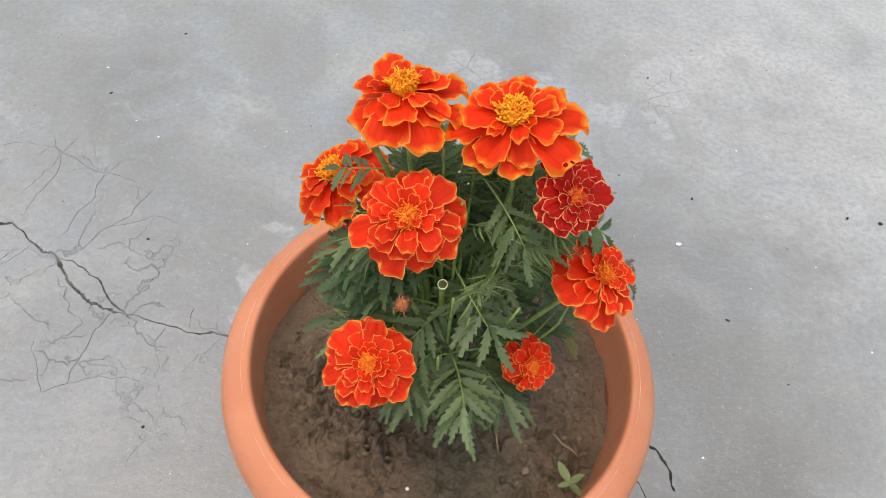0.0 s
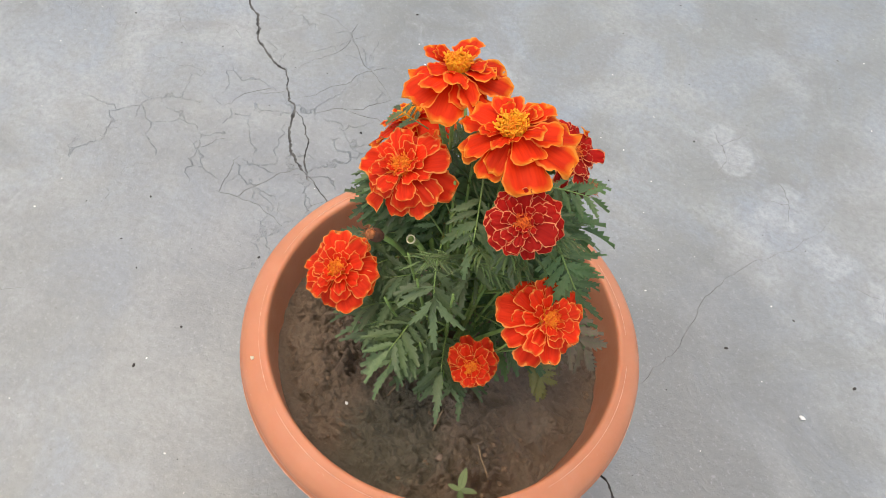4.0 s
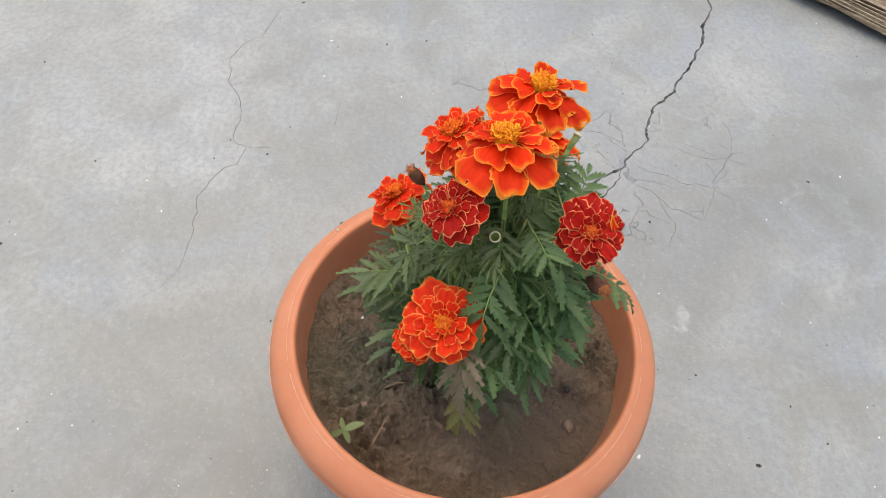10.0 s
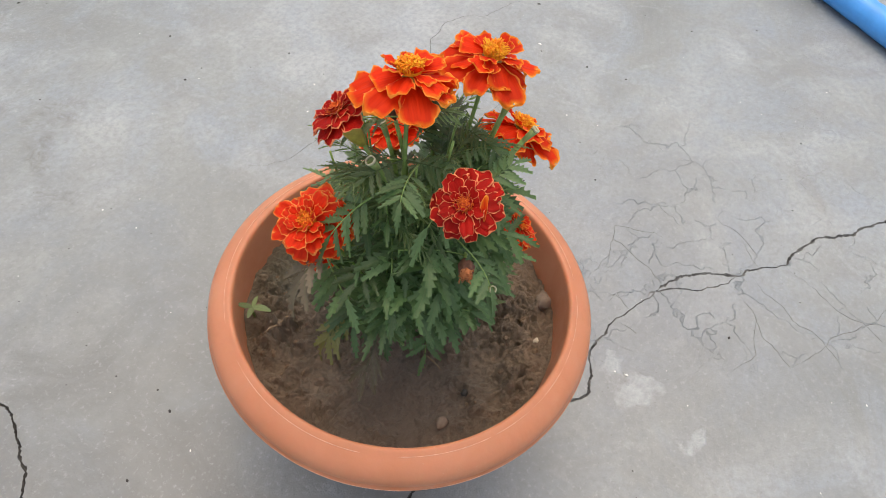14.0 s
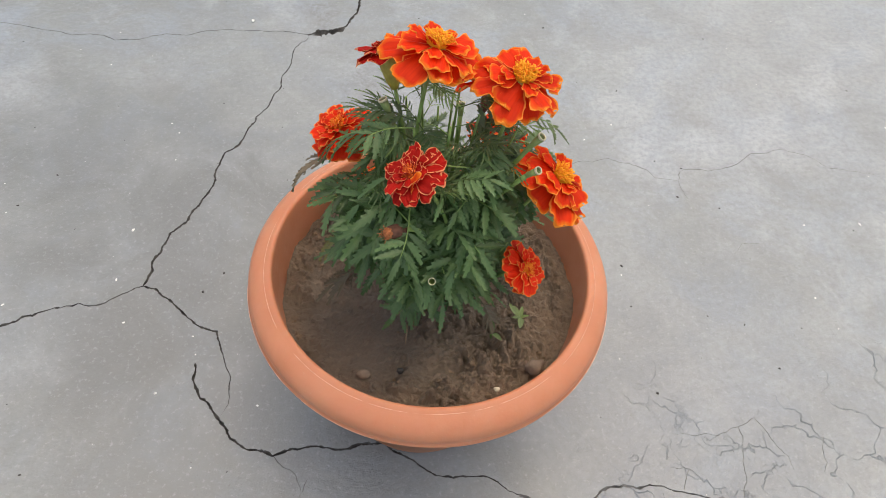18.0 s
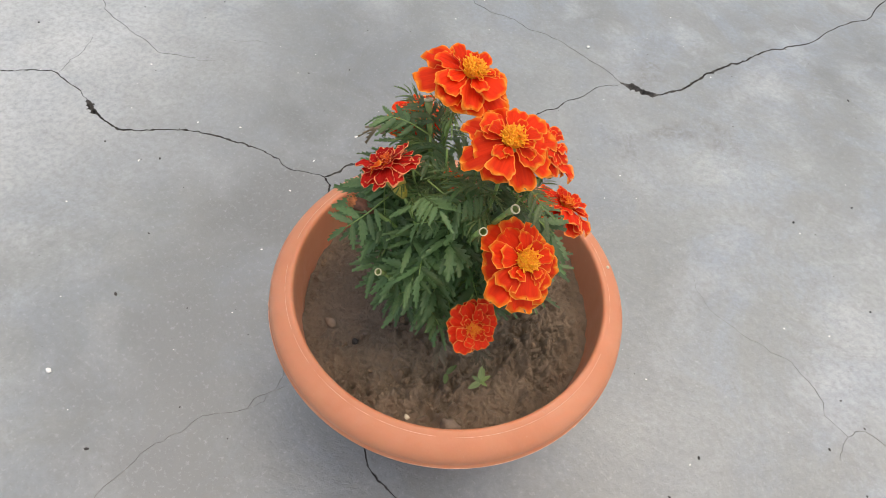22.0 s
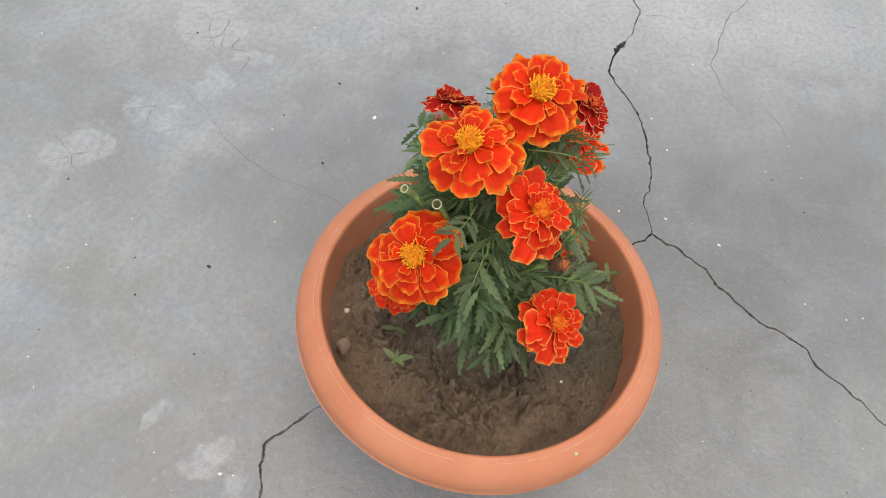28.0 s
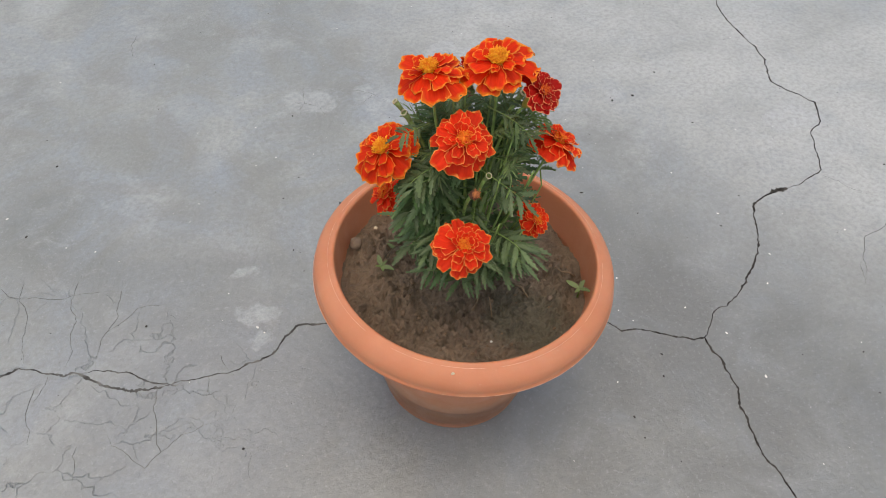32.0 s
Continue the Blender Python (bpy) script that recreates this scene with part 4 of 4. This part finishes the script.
# large leaves that stand out, some of them across flowers
for kind, at, az, pitch, roll, size, layout in (
        (BROAD, (0.04, 0.012, 0.387), -0.5, -0.75, 0.1, 0.056, 1), (FINE, (-0.048, 0.012, 0.397), 3.0, -0.35, -0.2, 0.035, 2), (BROAD, (0.026, 0.055, 0.358), 1.35, -0.5, -0.3, 0.046, 4),
        (WIDE, (0.004, 0.045, 0.384), 1.5, -0.35, 0.0, 0.056, 0), (WIDE, (0.006, 0.044, 0.385), 0.6, -0.5, 0.1, 0.046, 2), (WIDE, (0.002, 0.045, 0.385), 2.5, -0.5, -0.1, 0.046, 4),
        (BROAD, (0.012, 0.06, 0.268), 1.45, -0.55, 0.0, 0.056, 2), (BROAD, (-0.028, 0.05, 0.355), 2.2, -0.3, 0.1, 0.06, 0), (FINE, (-0.012, -0.014, 0.35), -1.1, -0.5, 0.1, 0.06, 0),
        (FINE, (0.0, -0.002, 0.405), -1.1, -0.4, -0.1, 0.05, 4), (FINE, (-0.03, -0.003, 0.365), 3.1, -0.4, 0.1, 0.06, 4), (FINE, (-0.03, -0.03, 0.375), -2.7, -0.25, 0.0, 0.06, 0),
        (BROAD, (0.052, 0.012, 0.368), 0.1, -0.6, 0.1, 0.044, 3), (FINE, (0.0, -0.03, 0.255), -1.5, -0.45, 0.0, 0.055, 3), (FINE, (0.02, -0.035, 0.24), -1.0, -0.4, 0.0, 0.05, 5)):
    across = (at[2], layout) in ((0.387, 1), (0.397, 2), (0.358, 4), (0.35, 0), (0.405, 4), (0.365, 4))
    for turn in (0.0, 0.35, -0.35, 0.7, -0.7):
        m = leaf_pose(at, az + turn, pitch, roll, size)
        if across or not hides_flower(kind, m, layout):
            add_leaf(kind, m, layout, True)
            break

# the rest of the bush: leaves along the stems that keep clear of each other and of the flowers
rng = random.Random(21)
centres = []
made, tries = 0, 0
tall = [path for path in STEMS if path[14].z > 0.37]
while made < 225 and tries < 14000:
    tries += 1
    crown = made >= 145
    path = rng.choice(tall if crown else STEMS)
    at = path[rng.randint(9, 14) if crown else rng.randint(4, 14)]
    if math.hypot(at.x, at.y) > 0.066:
        continue
    out = math.atan2(at.y, at.x) + rng.gauss(0, 0.75)
    # few low leaves on the side of the moist basin
    if at.z < 0.345 and -0.95 < (out + math.pi) % (2 * math.pi) - math.pi < 0.35 and rng.random() < 0.9:
        continue
    height = (at.z - 0.17) / 0.28
    pitch = rng.uniform(-0.3, 0.3) if height < 0.45 else rng.uniform(-0.3, 0.4) if height < 0.7 else rng.uniform(-0.1, 0.6)
    kind = THREAD if height > 0.66 and rng.random() < 0.7 else BROAD if math.sin(out) > rng.uniform(-0.3, 0.4) else FINE
    size = rng.uniform(0.048, 0.062) if height < 0.66 else rng.uniform(0.032, 0.044)
    layout = rng.randrange(6)
    m = leaf_pose(at, out, pitch, rng.gauss(0, 0.22), size)
    c = m @ Vector((0.55, 0, 0))
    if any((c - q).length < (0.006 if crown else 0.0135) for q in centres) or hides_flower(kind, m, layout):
        continue
    add_leaf(kind, m, layout, made < 145 and kind is not THREAD)
    centres.append(c)
    made += 1


# ---- buds, seed cups and withered bits on the plant ----
BROWN_BUD = plain("withered_brown_bud", (0.12, 0.05, 0.028), 0.75, 0.4, 300.0)
DRY_TUFT = plain("shrivelled_floret", (0.4, 0.14, 0.05), 0.8, 0.4, 300.0)
PALE_CUP = plain("pale_green_cup", (0.2, 0.27, 0.09), 0.55, 0.25, 200.0)
CUP_EDGE = plain("dry_cream_edge", (0.55, 0.52, 0.34), 0.7, 0.2, 300.0)
DRY_LEAF = leaf_mat("withered_leaf", (0.13, 0.1, 0.06), (0.2, 0.16, 0.1), (0.24, 0.2, 0.15))
YELLOW_LEAF = leaf_mat("yellowing_leaf", (0.3, 0.27, 0.07), (0.36, 0.33, 0.12), (0.25, 0.27, 0.1))


def build_bud(pos, normal, length, mat, label):
    path = stem_path(pos, normal, length * 0.5)
    part("stem", mesh_of("bud_stem", *tube([INTO @ p for p in path], [0.0017] * 15, 6), STEM), plant)
    r = length * 0.27
    cup = [(0.0, -0.5), (0.1, -0.5), (0.75, -0.25), (1.0, 0.05), (0.9, 0.3), (0.5, 0.5), (0.32, 0.46), (0.0, 0.38)]
    vs, fs = lathe([(a * r, b * length) for a, b in cup], 20)
    vs = [(x * (1 + 0.08 * math.sin(7 * math.atan2(y, x))), y * (1 + 0.08 * math.sin(7 * math.atan2(y, x))), z) for x, y, z in vs]
    bud = part("flower_bud", mesh_of("flower_bud", vs, fs, mat), plant, label, INTO @ facing(normal, pos))
    part("dry_tuft", disc_mesh("dry_tuft", DRY_TUFT, r * 0.75, 34, 5, length * 0.3), bud, "shrivelled orange-brown florets", Matrix.Translation((0, 0, length * 0.4)))


for pos, normal, length in BUDS:
    build_bud(pos, normal, length, BROWN_BUD, "withered brown bud")


def build_cup(pos, normal, r, length):
    """What is left where a flower was picked: a hollow cup with a dry pale edge."""
    path = stem_path(pos, normal, length)
    part("stem", mesh_of("cup_stem", *tube([INTO @ p for p in path], [0.0018] * 15, 6), STEM), plant)
    m = INTO @ facing(normal, pos)
    cup = part("seed_cup", mesh_of("seed_cup", *lathe([(0.0018, -length), (r * 0.8, -length * 0.6), (r, -0.0006), (r * 0.86, -0.0006), (r * 0.7, -length * 0.5), (0.0, -length * 0.6)], 18), [PALE_CUP]), plant, "hollow green cup where a flower was picked", m)
    part("edge", mesh_of("cup_edge", *lathe([(r * 1.05, -0.0009), (r * 1.06, 0.0006), (r * 0.84, 0.0007), (r * 0.82, -0.0009)], 18, True), CUP_EDGE), cup, "dry cream edge")


for cup_spec in CUPS:
    build_cup(*cup_spec)

WITHER = LeafKind(DRY_LEAF, 120, 0.15, 3, 0.7, 0.5, 0.016)
for at, az, pitch, size, k in (((0.06, -0.012, 0.345), 0.1, -0.5, 0.05, 0), ((0.05, 0.02, 0.25), 0.3, -0.7, 0.045, 1), ((-0.05, 0.03, 0.23), 2.6, -0.5, 0.028, 2), ((-0.035, 0.05, 0.235), 2.2, -0.6, 0.026, 3)):
    part("withered_leaf", WITHER.joined[k], plant, "curled brown withered leaf", INTO @ leaf_pose(at, az, pitch, 0.4, size))
OLD = LeafKind(YELLOW_LEAF, 140, 0.15, 3, 0.8, 0.5, 0.016)
part("withered_leaf", OLD.joined[1], plant, "yellowing leaf", INTO @ leaf_pose((0.055, -0.005, 0.262), 0.1, -0.6, 0.3, 0.042))
wilt = petal_mesh("wilted_petal", PETALS["orange"], 77, 0.12, 0.2, 0.2)
part("wilted_petal", wilt, plant, "shrivelled orange petal", INTO @ facing((0.9, 0.3, 0.1), (0.028, 0.0725, 0.389)) @ Matrix.Rotation(radians(100), 4, "Z") @ Matrix.Diagonal((0.017, 0.017, 0.017, 1)))


# ---- on the soil: seedlings, stones, dry bits ----
SEEDLING = leaf_mat("seedling_leaf", (0.2, 0.3, 0.09), (0.26, 0.36, 0.14), (0.3, 0.36, 0.2))
STONE = plain("grey_brown_stone", (0.2, 0.148, 0.11), 0.8, 0.3, 120.0, 0.3, 0.5, 300.0, 0.001)
CREAM = plain("cream_chip", (0.62, 0.55, 0.42), 0.8, 0.2, 200.0)
WHITE = plain("white_chip", (0.75, 0.75, 0.72), 0.7, 0.15, 200.0)
BLACK = plain("black_crumb", (0.03, 0.028, 0.025), 0.7, 0.3, 200.0)
TWIG = plain("dry_twig", (0.24, 0.17, 0.1), 0.8, 0.3, 200.0)


def on_soil(x, y, up=0.0):
    return (x, y, soil_height(x, y) + up)


def build_seedling(x, y, height, leaves, label):
    base = Vector(on_soil(x, y))
    plantlet = thing("seedling", label, "seedling", base)
    part("stem", mesh_of("seedling_stem", *tube([(0, 0, -0.002), (0.001, 0, height * 0.5), (0, 0.001, height)], [0.0012, 0.001, 0.0008], 6), STEM), plantlet)
    v, f, u = leaflet_data(200, 0.19, 9, 0.0)
    me = mesh_of("seedling_leaf", v, f, SEEDLING, u)
    for az, pitch, size in leaves:
        part("leaf", me, plantlet, "", leaf_pose((0, 0, height), radians(az), radians(pitch), 0.1, size))


build_seedling(0.078, -0.09, 0.012, ((-60, 12, 0.013), (110, 8, 0.016), (25, 14, 0.012), (195, 20, 0.01)), "small green seedling with pale leaves growing in soil")
build_seedling(-0.0765, 0.047, 0.005, ((75, 20, 0.014), (-60, 12, 0.015), (170, 30, 0.008), (10, 25, 0.009), (-110, 20, 0.01)), "tiny weed seedling with narrow leaves in soil")
build_seedling(-0.05, 0.06, 0.005, ((120, 25, 0.012), (-100, 15, 0.012)), "tiny weed seedling with narrow leaves in soil")
for name, label, x, y, k, mat, seed in (
        ("stone", "rounded grey-brown stone lying on soil", -0.0815, 0.092, 0.0085, STONE, 1), ("stone", "small grey stone lying on soil", 0.052, -0.0765, 0.0036, STONE, 2),
        ("chip", "cream shell chip lying on soil", -0.048, 0.107, 0.0028, CREAM, 3), ("stone", "small brown stone lying on soil", 0.06, 0.085, 0.0055, STONE, 4),
        ("crumb", "small black crumb lying on soil", 0.03, 0.086, 0.0032, BLACK, 5), ("chip", "tiny white chip lying on soil", 0.022, 0.09, 0.0014, WHITE, 6),
        ("chip", "tiny white chip lying on soil", -0.03, -0.085, 0.0014, WHITE, 7), ("stone", "small brown stone lying on soil", -0.06, -0.06, 0.003, STONE, 8)):
    thing(name, label, name, on_soil(x, y, k * 0.3), "bits on the soil", pebble_mesh(name, k, mat, seed))
for x, y, az, length in ((-0.025, -0.046, 30, 0.022), (0.035, -0.062, 100, 0.02), (-0.01, -0.06, 70, 0.018), (0.09, -0.07, 150, 0.03), (0.02, 0.04, 80, 0.02)):
    d = Vector((math.cos(radians(az)), math.sin(radians(az)), 0)) * length
    pts = [Vector(on_soil(x + d.x * t, y + d.y * t, 0.0014 + 0.002 * math.sin(3 * t))) - Vector(on_soil(x, y)) for t in (0, 0.25, 0.5, 0.75, 1)]
    thing("twig", "thin dry brown twig lying on soil", "twig", on_soil(x, y), "bits on the soil", mesh_of("twig", *tube(pts, [0.0008, 0.0009, 0.0008, 0.0007, 0.0004], 5), TWIG))
seed = thing("crumb", "tiny pale seed stuck on a pot rim", "crumb", (-0.097, -0.1113, 0.2175), "", pebble_mesh("crumb", 0.0017, CREAM, 12))


# ---- broom lying on the cement ----
BLUE = plain("glossy_blue_plastic", (0.06, 0.33, 0.78), 0.3, 0.12, 30.0, 0.5, 0.15, 120.0, 0.002)
BLUE_TAPE = plain("pale_blue_sleeve", (0.16, 0.36, 0.62), 0.35, 0.2, 60.0)
RED_PRINT = plain("dull_red_print", (0.3, 0.08, 0.12), 0.5, 0.2, 90.0)
STRAW = plain("grey_brown_broom_grass", (0.34, 0.28, 0.2), 0.85, 0.35, 200.0)
STRAW_DARK = plain("dark_broom_grass", (0.17, 0.13, 0.09), 0.9, 0.35, 200.0)
TAN = plain("tan_dry_leaf", (0.55, 0.31, 0.12), 0.7, 0.25, 80.0, 0.3, 0.4, 200.0, 0.001)


def build_broom():
    turn = math.degrees(math.atan2(0.896, 0.444))
    broom = thing("broom", "grass broom with a blue plastic handle lying on cement", "broom", (-0.862, 0.553, 0.0))
    broom.rotation_euler = (0, 0, radians(turn))
    # the handle runs back along -x from the neck, the grass forward along +x
    pts, rad = [], []
    for i in range(41):
        x = -0.72 * i / 40
        pts.append((x, 0, 0.0275 - 0.004 * i / 40))
        rad.append((0.0265 - 0.004 * i / 40) * (1 - (0.035 if i % 8 == 5 else 0)) * (1 if i < 40 else 0.6))
    part("handle", mesh_of("broom_handle", *tube(pts, rad, 28), BLUE), broom, "glossy blue plastic handle")
    part("sleeve", mesh_of("broom_sleeve", *tube([(0.012, 0, 0.027), (-0.01, 0, 0.0272), (-0.066, 0, 0.0274), (-0.075, 0, 0.0274)], [0.0262, 0.0274, 0.0276, 0.0268], 28), BLUE_TAPE), broom, "pale blue printed sleeve")
    for k, (x, a, w) in enumerate(((-0.02, 0.5, 0.016), (-0.03, 0.9, 0.01), (-0.052, 0.6, 0.006))):
        vs, fs = [], []
        for i in range(7):
            b = -a - 0.28 * i / 6 + 1.2
            for dx in (0, w):
                vs.append((x - dx, -math.cos(b) * 0.0281, 0.0274 + math.sin(b) * 0.0281))
        fs = [(2 * i, 2 * i + 1, 2 * i + 3, 2 * i + 2) for i in range(6)]
        part("print", mesh_of("sleeve_print", vs, fs, RED_PRINT), broom, "worn red print bar")
    rng = random.Random(9)
    vs, fs, kinds = [], [], []
    for k in range(420):
        a, q = rng.uniform(0, 6.28), math.sqrt(rng.random())
        y0, z0 = 0.024 * q * math.cos(a), 0.027 + 0.022 * q * math.sin(a)
        length = rng.uniform(0.34, 0.5)
        y1 = y0 * 5.2 + rng.uniform(-0.012, 0.012)
        z1 = 0.004 + 0.02 * q * abs(math.sin(a)) + rng.uniform(0, 0.012)
        line = [(0.0, y0, z0), (0.07, y0 * 1.35 + 0.15 * (y1 - y0) * 0.3, z0 * 0.97), (length * 0.5, (y0 + y1) / 2 + rng.uniform(-0.006, 0.006), (z0 + z1) / 2), (length, y1, z1)]
        tv, tf = tube(line, [0.0013, 0.0014, 0.0012, 0.0005], 4)
        b = len(vs)
        vs += tv
        fs += [tuple(b + i for i in f) for f in tf]
        kinds += [k % 3 == 0] * len(tf)
    me = mesh_of("broom_grass", vs, fs, [STRAW, STRAW_DARK])
    me.polygons.foreach_set("material_index", [1 if k else 0 for k in kinds])
    part("grass_head", me, broom, "splayed grey-brown grass stalks", kind="stuff")
    core = tube([(0.0, 0, 0.026), (0.15, 0, 0.02), (0.3, 0, 0.013), (0.42, 0, 0.006)], [0.02, 0.034, 0.06, 0.085], 20)
    vs = [(x, y, 0.02 - 0.012 * x / 0.42 + (z - (0.026 - 0.047 * x)) * (1 - 2.0 * x)) for x, y, z in core[0]]
    part("grass_core", mesh_of("broom_core", [(x, y, max(0.003, z)) for x, y, z in vs], core[1], STRAW_DARK), broom)


build_broom()


def build_dry_leaf():
    """A curled tan leaf with ribs, long along x."""
    vs, fs, n, m = [], [], 22, 10
    for layer in (0.0, 0.0012):
        for i in range(n + 1):
            t = i / n
            for j in range(m + 1):
                v = 2 * j / m - 1
                w = 0.019 * math.sin(math.pi * (0.04 + 0.93 * t)) ** 0.7
                vs.append(((t - 0.5) * 0.104, v * w + 0.012 * math.sin(math.pi * t), 0.003 + 0.013 * (1 - v * v) * math.sin(math.pi * t) ** 0.5 + 0.0012 * math.sin(46 * t + 2 * v) + layer))
    k = (n + 1) * (m + 1)
    for i in range(n):
        for j in range(m):
            a = i * (m + 1) + j
            fs += [(a, a + 1, a + m + 2, a + m + 1), (k + a, k + a + m + 1, k + a + m + 2, k + a + 1)]
    edge = [j for j in range(m + 1)] + [i * (m + 1) + m for i in range(1, n + 1)] + [n * (m + 1) + j for j in range(m - 1, -1, -1)] + [i * (m + 1) for i in range(n - 1, 0, -1)]
    for a, b in zip(edge, edge[1:] + edge[:1]):
        fs.append((a, k + a, k + b, b))
    ob = thing("dry_leaf", "curled tan dry leaf with ribs beside a broom", "leaf", (-0.853, 0.492, 0.0), "", mesh_of("dry_leaf", vs, fs, TAN))
    ob.rotation_euler = (0, 0, math.atan2(0.059, 0.078))


build_dry_leaf()

# ---- chips and grit on the cement ----
chips = [pebble_mesh("chip", 1.0, WHITE, 30 + k, 0.5) for k in range(3)] + [pebble_mesh("crumb", 1.0, BLACK, 40 + k, 0.6) for k in range(3)]
for k, (x, y, r, dark) in enumerate(((0.318, 0.26, 0.0046, 0), (0.2, -0.639, 0.005, 0), (0.596, 0.296, 0.0042, 1), (0.554, 0.304, 0.0034, 1), (-0.178, 0.172, 0.0022, 0), (0.32, -0.092, 0.0022, 0), (0.502, -0.09, 0.0022, 0),
                                     (0.643, -0.12, 0.003, 0), (-0.266, -0.617, 0.0025, 1), (-0.213, -0.53, 0.0028, 1), (0.107, 0.292, 0.002, 0), (-0.182, 0.184, 0.003, 0), (-0.3, 0.26, 0.0026, 1), (-0.62, -0.1, 0.0025, 1),
                                     (0.17, 0.02, 0.002, 0), (-0.35, -0.46, 0.0022, 1), (0.44, 0.42, 0.0022, 0), (-0.05, 0.38, 0.002, 1), (0.05, 0.55, 0.0025, 1), (-0.42, 0.02, 0.0022, 1))):
    name = "crumb" if dark else "chip"
    ob = thing(name, "small dark crumb lying on cement" if dark else "small white chip lying on cement", name, (x, y, r * 0.35), "bits on the cement", chips[k % 3 + 3 * dark])
    ob.scale, ob.rotation_euler = (r * 0.7, r * 0.6, r * 0.55), (0, 0, k * 1.3)


def build_grit(name, label, mat, count, seed, small, large):
    rng = random.Random(seed)
    vs, fs = [], []
    for _ in range(count):
        a, r = rng.uniform(0, 6.28), 0.17 + 1.0 * rng.random() ** 0.8
        x, y, k = r * math.cos(a), r * math.sin(a), rng.uniform(small, large) * rng.choice((0.6, 0.7, 1.0, 1.0, 1.6))
        b, spin, long = len(vs), rng.uniform(0, 6.28), rng.uniform(0.7, 2.0)
        for i in range(5):
            q = spin + i * 1.2566
            px, py = k * long * math.cos(i * 1.2566), k * math.sin(i * 1.2566)
            vs.append((x + px * math.cos(spin) - py * math.sin(spin), y + px * math.sin(spin) + py * math.cos(spin), 0.0))
        vs.append((x, y, k * 0.9))
        fs += [(b + i, b + (i + 1) % 5, b + 5) for i in range(5)]
    tagged(part(name, mesh_of(name, vs, fs, mat, smooth=False)), label, "grit", kind="stuff")


build_grit("dark_grit", "scattered dark grit on worn cement", BLACK, 260, 14, 0.0005, 0.0014)
build_grit("pale_grit", "scattered pale grit on worn cement", WHITE, 190, 15, 0.0004, 0.0011)
